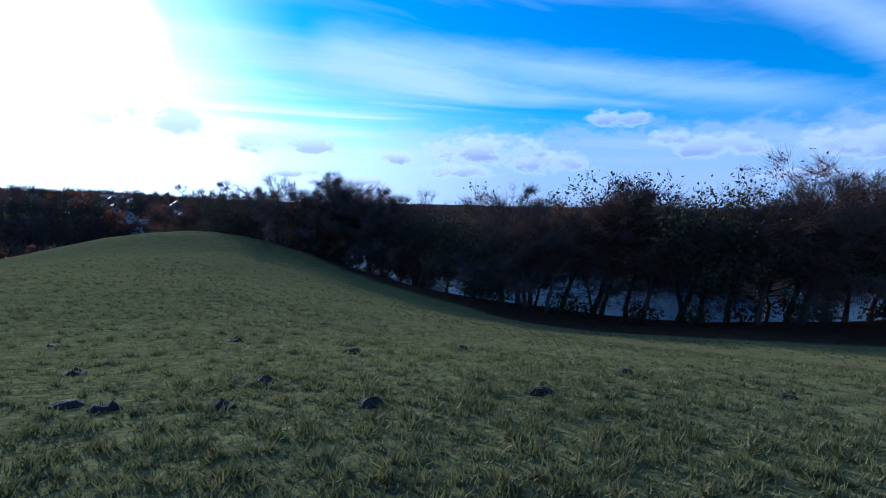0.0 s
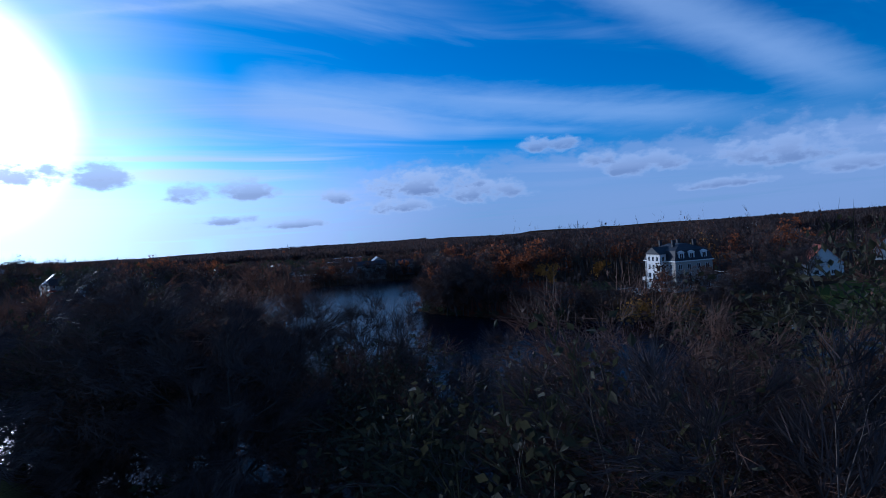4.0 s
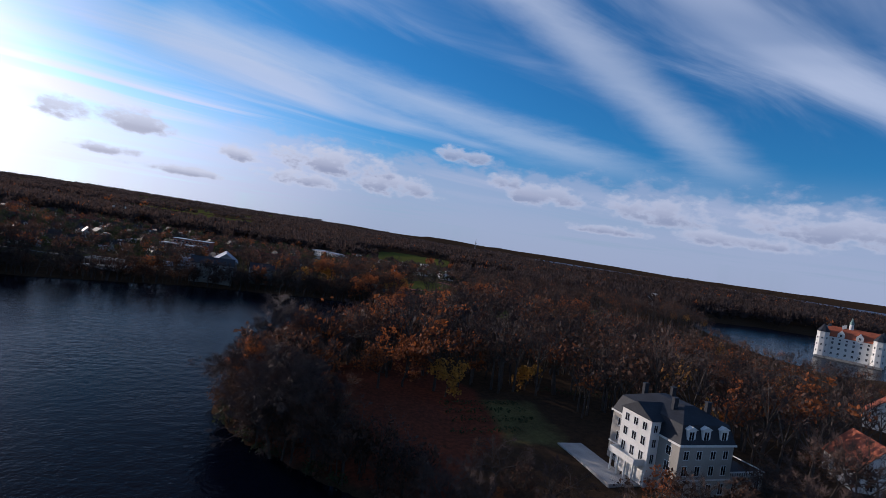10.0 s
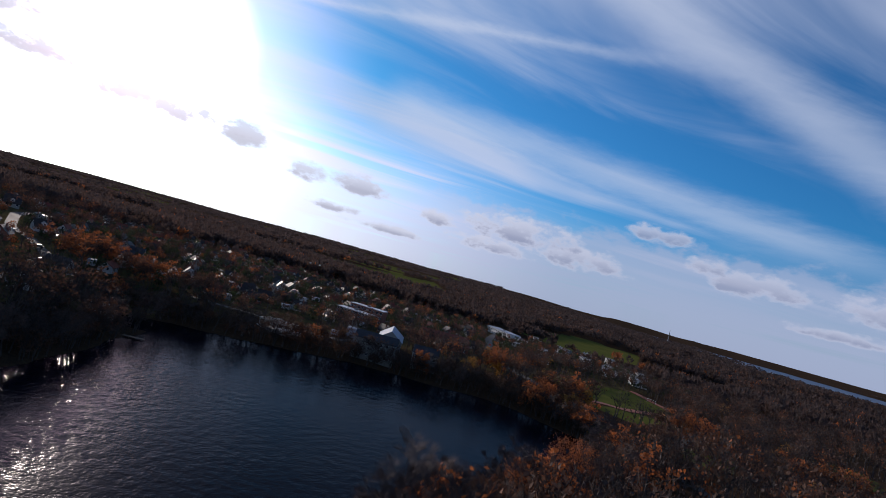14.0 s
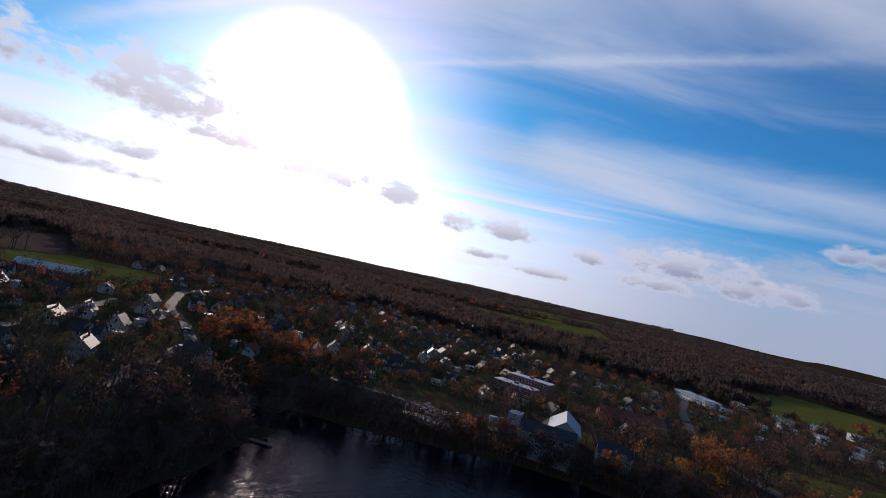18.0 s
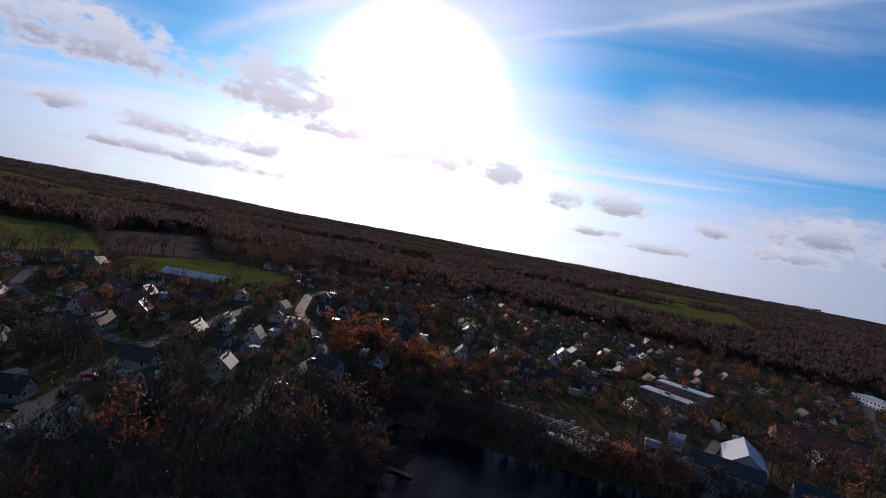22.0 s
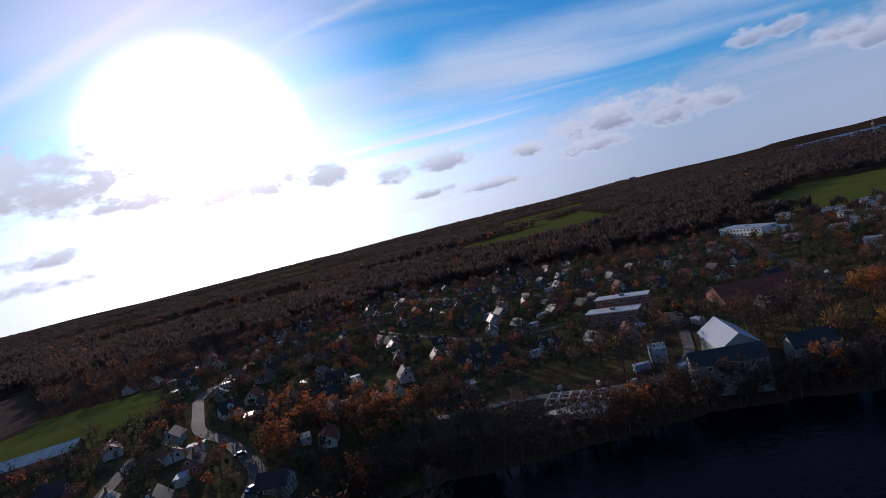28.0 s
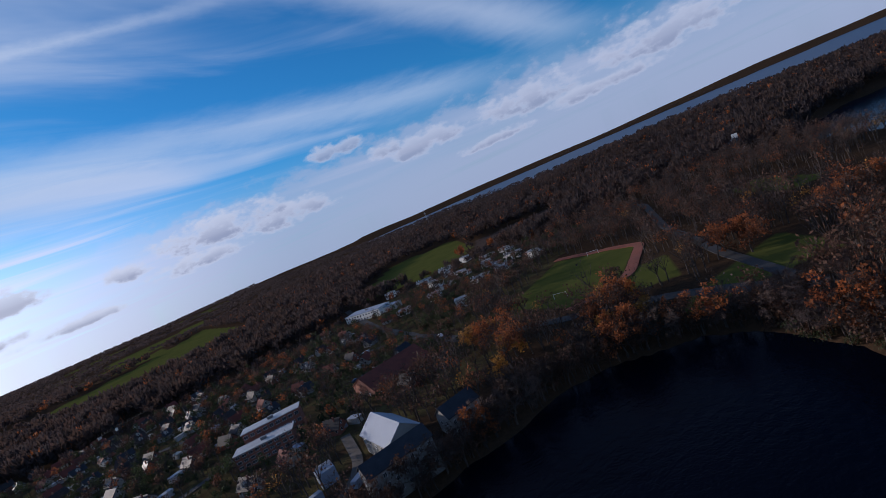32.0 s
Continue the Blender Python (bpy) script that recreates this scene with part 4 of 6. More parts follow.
for x, y, k, s in ((69, 190, "gold_bush", 1.35), (72, 191, "gold_bush", 1.2), (82, 185, "gold_bush", 1.1), (85, 184, "gold_bush", 0.8), (78, 195, "thin", 1.15), (76, 193, "bare", 0.8), (80, 199, "rust", 0.45), (96, 183, "bare", 1.15), (99, 181, "thin", 1.05), (94, 187, "bare", 1.0), (102, 185, "bare", 1.1), (88, 174, "bare", 0.65), (91, 178, "bare", 0.8), (50, 206, "bare", 0.8), (54, 202, "bare", 0.85), (58, 200, "thin", 0.6), (62, 197, "bare", 0.75), (48, 212, "thin", 0.75), (148, 220, "rust", 1.25), (64, 260, "rust", 1.2), (49, 260, "rust", 1.1), (24, 232, "bare", 1.0), (21, 236, "thin", 1.1), (84, 200, "rust", 0.8), (112, 196, "bare", 1.1), (118, 193, "bare", 1.15), (107, 182, "bare", 0.9), (123, 186, "bare", 1.05), (116, 178, "bare", 0.9),
                   (124, 200, "brown", 1.0), (130, 196, "bare", 1.0), (92, 262, "gold", 1.05), (66, 256, "gold", 1.0), (74, 268, "rust", 1.1), (56, 262, "rust", 1.0), (84, 272, "brown", 1.0), (130, 230, "rust", 1.1), (138, 236, "brown", 1.1)):
    plant(k, x, y, s, "trees in the villa garden", " in the villa garden")

# taller trees that stand out of the near fringe
for x, y, k, top in ((-29, 93, "thin", 27.5), (-26, 90, "olive", 28.0), (-22, 88, "bare", 28.3), (-17, 89, "thin", 28.6), (-11, 90, "bare", 27.6), (-16, 93, "bare", 27.8),
                     (-34, 97, "olive", 27.0), (-40, 103, "bare", 27.5), (-49, 108, "bare", 27.0), (-55, 112, "thin", 26.0), (10, 77, "olive", 25.8), (14, 75, "thin", 26.8), (18, 74, "olive", 28.0), (22, 72, "olive", 28.2), (26, 69, "thin", 27.6),
                     (31, 65, "olive", 27.0), (36, 62, "olive", 27.6), (42, 60, "bare", 27.2), (50, 61, "thin", 27.5), (58, 62, "olive", 28.2), (66, 63, "bare", 28.5), (-12, 102.5, "thin", 28.0), (-16, 105, "thin", 28.0), (-9, 100, "bare", 26.5), (-4, 98.5, "bare", 24.5), (-20, 107, "olive", 27.0), (2, 90, "bare", 20.6), (6, 92, "bare", 20.0), (-2, 88, "thin", 22.0)):
    plant(k, x, y, 1.0, "trees on the near shore", " on the near lake shore", True, top)
# bright stands on the town shore and by the playing field
stands = random.Random(19)
for cx, cy, n, reach, table in ((-150, 425, 9, 13, [("rust", 5), ("brown", 2)]), (-128, 432, 6, 9, [("rust", 2), ("brown", 3), ("thin", 2)]), (-106, 440, 5, 9, [("brown", 3), ("thin", 3), ("rust", 1)]), (81, 441, 8, 11, [("rust", 4), ("gold", 1), ("brown", 3)]), (100, 455, 7, 10, [("rust", 3), ("gold", 2), ("brown", 2)]),
                                (98, 385, 6, 9, [("rust", 3), ("brown", 3)]), (150, 430, 6, 12, [("brown", 3), ("rust", 3), ("gold", 1)]), (200, 413, 6, 13, [("rust", 3), ("brown", 3)]), (55, 505, 6, 9, [("rust", 3), ("gold", 2)]), (46, 470, 4, 7, [("rust", 2), ("gold", 2)]), (-60, 447, 6, 10, [("brown", 4), ("rust", 2), ("thin", 2)])):
    for _ in range(n):
        x, y = cx + stands.gauss(0, reach * 0.6), cy + stands.gauss(0, reach * 0.6)
        if poly_dist(np.array([x]), np.array([y]), LAKE)[0] > 3 and is_clear(x, y, 4.0):
            plant(pick(stands, table), x, y, stands.uniform(0.9, 1.2), "trees on the town shore", " near the far lake shore")

copies(house("white house with a steep dark tiled roof", 6.4, 8.2, 2.7, 3.5, M_DIM_OLDWHITE, plain=True),
       [(-124, 353, -40), (-137, 301, 30), (-183, 285, 60), (-163, 269, 55), (-108, 375, -35), (-148, 326, 20), (-190, 377, 40), (-202, 446, -30), (-226, 660, 20), (-201, 698, 10), (-112, 654, 60), (-186, 449, 70), (-149, 253, 40), (-135, 480, 30)])
copies(house("grey rendered house with a dark hipped-end roof", 7.0, 9.2, 2.6, 2.9, M_GREY, M_DARKTILE, False, plain=True),
       [(-184, 360, 35), (-160, 298, -50), (-192, 304, 40), (-164, 331, 120), (-247, 362, 20), (-200, 335, 30), (-151, 350, 40), (-218, 493, 10), (-144, 392, 100), (-162, 535, 30), (-122, 586, 70), (-209, 520, 15), (-252, 703, 30)])
copies(house("red-brick house with a dark tiled roof", 6.8, 8.6, 2.6, 3.3, M_BRICK, M_DARKTILE, True, plain=True),
       [(-203, 323, 20), (-211, 354, 50), (-234, 368, 40), (-246, 319, 60), (-204, 275, 35), (-138, 277, 50), (-219, 384, 110), (-181, 401, 30), (-234, 495, 60), (-198, 517, 0), (-292, 665, 40), (-170, 600, 80), (-240, 560, 20), (-150, 640, 10)])
copies(house("white bungalow with a russet tiled roof", 6.4, 9.4, 2.4, 2.2, M_DIM_OLDWHITE, M_RUSTTILE, False, plain=True),
       [(-244, 344, 30), (-230, 414, 50), (-198, 409, 60), (-142, 420, 20), (-180, 560, 40), (-260, 610, 60), (-130, 700, 20), (42, 768, 40), (47, 720, 30), (75, 682, 60)])



# ---- the villa on the peninsula ----
def hip_roof(bm, x0, x1, y0, y1, z0, z1, inset):
    p = [(x0, y0, z0), (x1, y0, z0), (x1, y1, z0), (x0, y1, z0), (x0 + inset, y0 + inset, z1), (x1 - inset, y0 + inset, z1), (x1 - inset, y1 - inset, z1), (x0 + inset, y1 - inset, z1)]
    return solid(bm, p, [(3, 2, 1, 0), (4, 5, 6, 7), (0, 1, 5, 4), (1, 2, 6, 5), (2, 3, 7, 6), (3, 0, 4, 7)])


def villa():
    v = thing("villa", "pale rendered three-storey villa with a slate mansard roof", "villa", 98.5, 214.5, 5.3, 2)
    w, d = 6.6, 9.0
    part("wall", boxed((-w, w, -d, d, -2, 9.6)), M_CREAM, v)
    part("cornice", boxed((-w - 0.35, w + 0.35, -d - 0.35, d + 0.35, 9.6, 9.95), (-w - 0.12, w + 0.12, -d - 0.12, d + 0.12, 3.2, 3.45)), M_WHITE, v)
    roof = part("roof", hip_roof(bmesh.new(), -w - 0.2, w + 0.2, -d - 0.2, d + 0.2, 9.95, 13.2, 1.1), M_SLATE, v, "steep slate mansard")
    part("upper_roof", hip_roof(bmesh.new(), -w + 0.8, w - 0.8, -d + 0.8, d - 0.8, 13.204, 15.3, 4.6), M_SLATE, roof, "low slate hip roof")
    for x, y in ((-3.0, -3), (3.2, -5), (3.5, 4), (-2, 6)):
        part("chimney", boxed((x - 0.5, x + 0.5, y - 0.35, y + 0.35, 13.4, 16.4), (x - 0.6, x + 0.6, y - 0.45, y + 0.45, 16.4, 16.6)), M_SLATE, roof)
    for z, h in ((0.5, 2.1), (4.1, 1.9), (7.1, 1.7)):
        for x in (-4.9, -1.8, 1.6, 4.7):
            window(v, x, -d, z, 0, 1.3, h), window(v, x, d, z, 180, 1.3, h)
        for y in (-6.6, 6.6):
            window(v, -w, y, z, -90, 1.3, h)
        for y in (-7, -2.5, 2.5, 7):
            window(v, w, y, z, 90, 1.3, h)
    for x in (-4.2, -0.6, 3.8):
        dm = part("dormer", boxed((x - 1.0, x + 1.0, -d + 0.1, -d + 2.2, 10.2, 12.6)), M_WHITE, v)
        solid_roof = solid(bmesh.new(), [(x - 1.25, -d - 0.1, 12.6), (x + 1.25, -d - 0.1, 12.6), (x, -d - 0.1, 13.2), (x - 1.25, -d + 2.6, 12.6), (x + 1.25, -d + 2.6, 12.6), (x, -d + 2.6, 13.2)],
                           [(0, 1, 2), (5, 4, 3), (0, 2, 5, 3), (2, 1, 4, 5), (1, 0, 3, 4)])
        part("pediment", solid_roof, M_WHITE, dm)
        window(v, x, -d + 0.1, 10.5, 0, 1.3, 1.8)
    # the garden front, with a projecting bay, a gable and a columned porch
    bay = part("bay", boxed((-w - 2.2, -w, -4.0, 4.0, -2, 12.2)), M_WHITE, v, "white projecting bay")
    part("gable", solid(bmesh.new(), [(-w - 2.5, -4.4, 12.2), (-w - 2.5, 4.4, 12.2), (-w - 2.5, 0, 14.6), (-w + 3.5, -4.4, 12.2), (-w + 3.5, 4.4, 12.2), (-w + 3.5, 0, 14.6)],
                        [(2, 1, 0), (3, 4, 5), (0, 3, 5, 2), (2, 5, 4, 1), (1, 4, 3, 0)]), M_SLATE, bay)
    for z, h in ((4.1, 1.9), (7.1, 1.7), (9.9, 1.6)):
        for y in (-2.4, 0, 2.4):
            window(v, -w - 2.2, y, z, -90, 1.2, h)
        window(v, -w - 1.1, -4.0, z, 0, 1.0, h)
    porch = part("balcony", boxed((-w - 4.6, -w - 2.2, -3.4, 3.4, 3.5, 3.8), (-w - 4.6, -w - 4.4, -3.4, 3.4, 3.8, 4.7), (-w - 4.4, -w - 2.2, -3.4, -3.2, 3.8, 4.7), (-w - 4.4, -w - 2.2, 3.2, 3.4, 3.8, 4.7)), M_WHITE, v, "white balcony over the porch")
    for y in (-3.0, -1.0, 1.0, 3.0):
        part("column", prism(bmesh.new(), -w - 4.2, y, -0.5, 3.5, 0.22, 0.19, 12), M_WHITE, porch)
    part("step", boxed((-w - 5.6, -w - 2.2, -3.6, 3.6, -0.9, -0.2), (-w - 6.2, -w - 5.6, -3.0, 3.0, -0.9, -0.5)), M_STONE, v)
    # the low wing with its roof terrace
    wing = part("wing", boxed((w, w + 9.5, -8.6, 3.0, -2, 3.6)), M_CREAM, v)
    part("terrace", boxed((w + 0.02, w + 9.3, -8.4, 2.8, 3.604, 3.7)), M_SLATE, wing)
    part("balustrade", boxed((w + 0.02, w + 9.6, -8.75, -8.55, 4.35, 4.55), (w + 9.4, w + 9.6, -8.55, 3.0, 4.35, 4.55), *[(w + 0.3 + i * 0.62, w + 0.46 + i * 0.62, -8.72, -8.56, 3.6, 4.35) for i in range(15)]), M_WHITE, wing)
    for x in (w + 2, w + 5, w + 8):
        window(v, x, -8.6, 0.5, 0, 1.3, 2.1)
    return v


villa()
terrace = thing("gravel_court", "pale gravel forecourt before the villa's porch", "forecourt", 82, 220, 0)
part("paving", boxed((1, 7, -9, 9, ground_z(82, 220) - 1.5, ground_z(82, 220) + 0.35)), M_CONCRETE, terrace)


def hedge(x0, y0, x1, y1, tall=1.3, wide=1.1, name="hedge"):
    """A clipped hedge of small leaf clumps on a dark core."""
    n = max(2, int(math.hypot(x1 - x0, y1 - y0) / 3))
    ob = thing(name, "clipped dark green garden hedge", "hedge", x0, y0, ground_z(x0, y0), 0, "clipped hedges")
    w = Wood(int(x0 * 7 + y0))
    for i in range(n * 22):
        u = w.rnd.random()
        x, y = (x1 - x0) * u, (y1 - y0) * u
        z = ground_z(x0 + x, y0 + y) - ground_z(x0, y0)
        w.leaf(Vector((x + w.rnd.uniform(-1, 1) * wide / 2, y + w.rnd.uniform(-1, 1) * wide / 2, z + w.rnd.uniform(0.1, tall))), 0.32)
    me = link_mesh("leaves", w.lv, w.lf, M_HEDGE)
    under("leaves", me, ob)
    return ob


for y in (240, 245, 250):
    hedge(62, y, 84, y + 1, 1.2, 1.3)
hedge(60, 234, 78, 235)
hedge(98, 262, 120, 258, 1.6)


# ---- the castle in its lake ----
def castle():
    c = thing("castle", "white moated castle with octagonal corner towers and red roofs", "castle", 446, 402, 0.2, -62)
    half, deep = 15.5, 5.2
    base = part("plinth", boxed((-20, 20, -20, 20, -4, 1.4)), M_STONE, c)
    for i, y in enumerate((-10.6, 0, 10.6)):
        bm = bmesh.new()
        p = [(-half, y - deep), (half, y - deep), (half, y + deep), (-half, y + deep)]
        solid(bm, [(a, b, 1.4) for a, b in p] + [(a, b, 17) for a, b in p] + [(-half, y, 23.4), (half, y, 23.4)], [(3, 2, 1, 0), (0, 1, 5, 4), (1, 2, 6, 9, 5), (2, 3, 7, 6), (3, 0, 4, 8, 7)])
        wall = part("wall", bm, M_WHITE, c)
        rf = bmesh.new()
        for s in (-1, 1):
            q = [(-half + 0.6, y + s * (deep + 0.3), 16.8), (half - 0.6, y + s * (deep + 0.3), 16.8), (half - 0.6, y, 23.6), (-half + 0.6, y, 23.6)]
            solid(rf, q + [(a, b, z + 0.25) for a, b, z in q], [f if s < 0 else f[::-1] for f in ((3, 2, 1, 0), (4, 5, 6, 7), (0, 1, 5, 4), (1, 2, 6, 5), (3, 0, 4, 7))])
        roof = part("roof", rf, M_REDTILE, c)
        part("chimney", boxed((-6.6, -5.6, y - 0.5, y + 0.5, 22, 26)), M_WHITE, roof)
    for z in (3.4, 7.4, 11.4, 14.4):
        for x in (-10.5, -6.3, -2.1, 2.1, 6.3, 10.5):
            window(c, x, -10.6 - deep, z, 0, 1.4, 1.9 if z < 14 else 1.3)
        for y in (-10.6, 0, 10.6):
            for k in (-1.8, 1.8):
                window(c, -half, y + k, z, -90, 1.4, 1.9)
    for x in (-6, 5):
        d = part("gable", solid(bmesh.new(), [(x - 2.2, -16.1, 16.6), (x + 2.2, -16.1, 16.6), (x + 2.2, -16.1, 19.6), (x, -16.1, 22.4), (x - 2.2, -16.1, 19.6), (x - 2.2, -12, 16.6), (x + 2.2, -12, 16.6), (x + 2.2, -12, 19.6), (x, -12, 22.4), (x - 2.2, -12, 19.6)],
                                [(0, 1, 2, 3, 4), (2, 7, 8, 3), (3, 8, 9, 4), (1, 6, 7, 2), (4, 9, 5, 0)]), M_WHITE, c)
        window(c, x, -16.1, 17.6, 0, 1.3, 1.8)
    for x in (-half - 1.2, half + 1.2):
        for y in (-10.6 - deep, 10.6 + deep):
            t = part("tower", prism(bmesh.new(), x, y, 0.6, 19.5, 4.3, 4.1, 8, math.pi / 8), M_WHITE, c, "white octagonal tower")
            part("cap", prism(bmesh.new(), x, y, 19.5, 25.5, 4.7, 0, 8, math.pi / 8), M_SLATE, t, "pointed slate cap")
            for z in (4, 9, 14):
                for a in (-90, -135, -45, 180):
                    window(t, x + 3.95 * math.cos(radians(a)), y + 3.95 * math.sin(radians(a)), z, a + 90, 1.0, 1.6)
    turret = part("turret", prism(bmesh.new(), -2, 0, 22.5, 27.5, 1.5, 1.3, 8), M_WHITE, c)
    part("spire", prism(bmesh.new(), -2, 0, 27.5, 33, 1.7, 0, 8), mat("verdigris", (0.22, 0.33, 0.28), 0.7), turret)
    return c


castle()


def long_house(name, words, x, y, turn, w, l, eave, rise, wall, roof, floors=1, cols=5, group="", category="building", base=None):
    """A long gabled block: its length runs along its own x."""
    z = ground_z(x, y) if base is None else base
    ob = thing(name, words, category, x, y, z, turn, group)
    bm = bmesh.new()
    p = [(-l / 2, -w / 2), (l / 2, -w / 2), (l / 2, w / 2), (-l / 2, w / 2)]
    solid(bm, [(a, b, -2.5) for a, b in p] + [(a, b, eave) for a, b in p] + [(-l / 2, 0, eave + rise), (l / 2, 0, eave + rise)],
          [(3, 2, 1, 0), (0, 1, 5, 4), (1, 2, 6, 9, 5), (2, 3, 7, 6), (3, 0, 4, 8, 7)])
    part("wall", bm, wall, ob)
    rf = gable_roof(w, l, eave + 0.03, rise)
    bmesh.ops.rotate(rf, verts=rf.verts, cent=(0, 0, 0), matrix=Matrix.Rotation(math.pi / 2, 3, "Z"))
    part("roof", rf, roof, ob)
    step = (eave - 0.2) / floors
    for f in range(floors):
        for i in range(cols):
            cx = -l / 2 + l * (i + 0.5) / cols
            window(ob, cx, -w / 2, 0.8 + f * step, 0, 1.2, min(1.5, step - 1.0)), window(ob, cx, w / 2, 0.8 + f * step, 180, 1.2, min(1.5, step - 1.0))
        for k in (-w * 0.22, w * 0.22):
            window(ob, -l / 2, k, 0.8 + f * step, -90, 1.2, 1.4)
    CLEAR.append((x, y, max(w, l) * 0.55))
    return ob


def flat_block(name, words, x, y, turn, w, l, tall, wall, floors, cols, group="", roof=M_PALEFELT, base=None):
    ob = thing(name, words, "building", x, y, ground_z(x, y) if base is None else base, turn, group)
    part("wall", boxed((-l / 2, l / 2, -w / 2, w / 2, -2.5, tall)), wall, ob)
    part("roof", boxed((-l / 2 - 0.3, l / 2 + 0.3, -w / 2 - 0.3, w / 2 + 0.3, tall, tall + 0.35)), roof, ob)
    part("roof_hatch", boxed((-1.2, 1.2, -0.8, 0.8, tall + 0.35, tall + 1.5)), M_FELT, ob)
    step = tall / floors
    for f in range(floors):
        for i in range(cols):
            cx = -l / 2 + l * (i + 0.5) / cols
            for s in (-1, 1):
                window(ob, cx, s * w / 2, 0.7 + f * step, 0 if s < 0 else 180, min(1.9, l / cols - 0.6), min(1.6, step - 1.0))
    CLEAR.append((x, y, max(w, l) * 0.55))
    return ob


# castle forecourt and the houses by the near bridge
long_house("outbuilding", "white castle outbuilding with a red tiled roof", 520, 352, -62, 12, 30, 7, 6, M_WHITE, M_REDTILE, 2, 6, "castle outbuildings", base=1.5)
long_house("outbuilding", "low white gatehouse with a red tiled roof", 548, 318, -40, 10, 24, 6, 5, M_WHITE, M_REDTILE, 1, 5, "castle outbuildings", base=1.5)
long_house("house", "white house with an orange-red tiled gable roof", 145, 207, 58, 10, 13, 4.6, 5.4, M_WHITE, M_REDTILE, 1, 3, "houses by the castle", "house")
long_house("house", "ochre-yellow gabled house with a dark roof", 218, 226, 40, 9, 11, 5.6, 4.6, M_YELLOW, M_DARKTILE, 2, 3, "houses by the castle", "house")
long_house("house", "white house with a red mansard roof", 214, 244, 30, 10, 13, 4.8, 5.0, M_WHITE, M_REDTILE, 1, 4, "houses by the castle", "house")
long_house("house", "long grey house with a slate roof", 236, 216, 20, 10, 22, 5.0, 4.0, M_CREAM, M_SLATE, 2, 7, "houses by the castle", "house")
long_house("shed", "low white boarded shed with a dark roof", 186, 190, 15, 6, 16, 2.8, 1.8, M_WHITE, M_SLATE, 1, 5, "houses by the castle", "shed")
long_house("house", "white gabled house with a dark roof", 204, 200, 70, 9, 12, 3.6, 4.4, M_WHITE, M_DARKTILE, 1, 3, "houses by the castle", "house")
long_house("country_house", "bright white country house among woods", 424, 598, 30, 12, 20, 8, 4, M_WHITE, M_SLATE, 3, 5, "", "house")
part("tower", boxed((4, 9, -4, 1, 0, 15)), M_WHITE, bpy.data.objects["country_house"])

# ---- the far shore: blocks, halls and the building site ----
long_house("apartment_block", "grey-white three-storey block with a slate roof by the lake", -11, 447, 3, 9, 22, 9.3, 3.0, M_GREY, M_SLATE, 3, 7, "blocks by the lake")
long_house("apartment_block", "grey-white two-storey block with a slate roof by the lake", 15, 453, 8, 8, 13, 7.2, 3.2, M_GREY, M_SLATE, 2, 4, "blocks by the lake")
# white hall: grey render puts the shade of its gable side into the colour
long_house("hall", "white hall with shade-grey walls and a pale metal gable roof", -6, 463, 95, 13, 23, 7.0, 4.6, M_GREY, M_METAL, 2, 5)
flat_block("flat_roofed_block", "long flat-roofed block with a weathered grey roof", -41, 529, -16, 9, 25, 6.5, M_BRICK, 3, 9, "flat-roofed blocks")
flat_block("flat_roofed_block", "taller flat-roofed block with a weathered grey roof", -35, 543, -14, 8, 26, 9.5, M_BRICK, 3, 9, "flat-roofed blocks")
long_house("sports_hall", "wide brick hall with a russet hipped roof", 22, 536, 8, 24, 33, 4.2, 5.2, M_BRICK, M_RUSTTILE, 1, 7)
flat_block("school", "long white flat-roofed school building", 84, 762, -62, 16, 46, 6.5, M_WHITE, 2, 12, "", M_METAL)
flat_block("school_wing", "white flat-roofed wing of the school", 98, 742, -62, 12, 24, 4.5, M_WHITE, 1, 6, "", M_METAL)


def container(x, y, turn, z=0.0, colour=M_METAL):
    ob = thing("site_container", "pale steel site container with a ribbed side", "container", x, y, ground_z(x, y) + z, turn, "site containers")
    part("body", boxed((-3, 3, -1.2, 1.2, 0.05, 2.55), bevel=0.04), colour, ob)
    part("rib", boxed(*[(-2.8 + i * 0.6, -2.65 + i * 0.6, -1.26, -1.21, 0.2, 2.4) for i in range(10)]), colour, ob)
    part("door", boxed((3.004, 3.06, -1.0, 1.0, 0.15, 2.4)), M_STEEL, ob)


for i in range(3):
    container(-29, 470 + i * 2.7, 4), container(-29, 470 + i * 2.7, 4, 2.6)
container(-22, 458, 40), container(-36, 464, 15)


def site_frame():
    ob = thing("building_shell", "grey concrete shell of an unfinished building", "building site", -60, 440, ground_z(-60, 440), -10)
    part("slab", boxed((-10, 10, -5.5, 5.5, -1.5, 0.35)), M_CONCRETE, ob)
    for i in range(6):
        for j in range(3):
            x, y = -9 + i * 3.6, -5 + j * 5
            part("pillar", boxed((x - 0.18, x + 0.18, y - 0.18, y + 0.18, 0.35, 3.4)), M_CONCRETE, ob)
    for j in range(3):
        part("beam", boxed((-9.4, 9.4, -5.15 + j * 5, -4.85 + j * 5, 3.4, 3.75)), M_CONCRETE, ob)
    for i in range(6):
        part("beam", boxed((-9.15 + i * 3.6, -8.85 + i * 3.6, -5.4, 5.4, 3.754, 4.05)), M_CONCRETE, ob)
    for i in range(5):
        part("brick_wall", boxed((-8.8 + i * 3.6, -5.6 + i * 3.6, 4.9, 5.12, 0.35, 2.0 + (i % 3) * 0.6)), M_BRICK, ob)


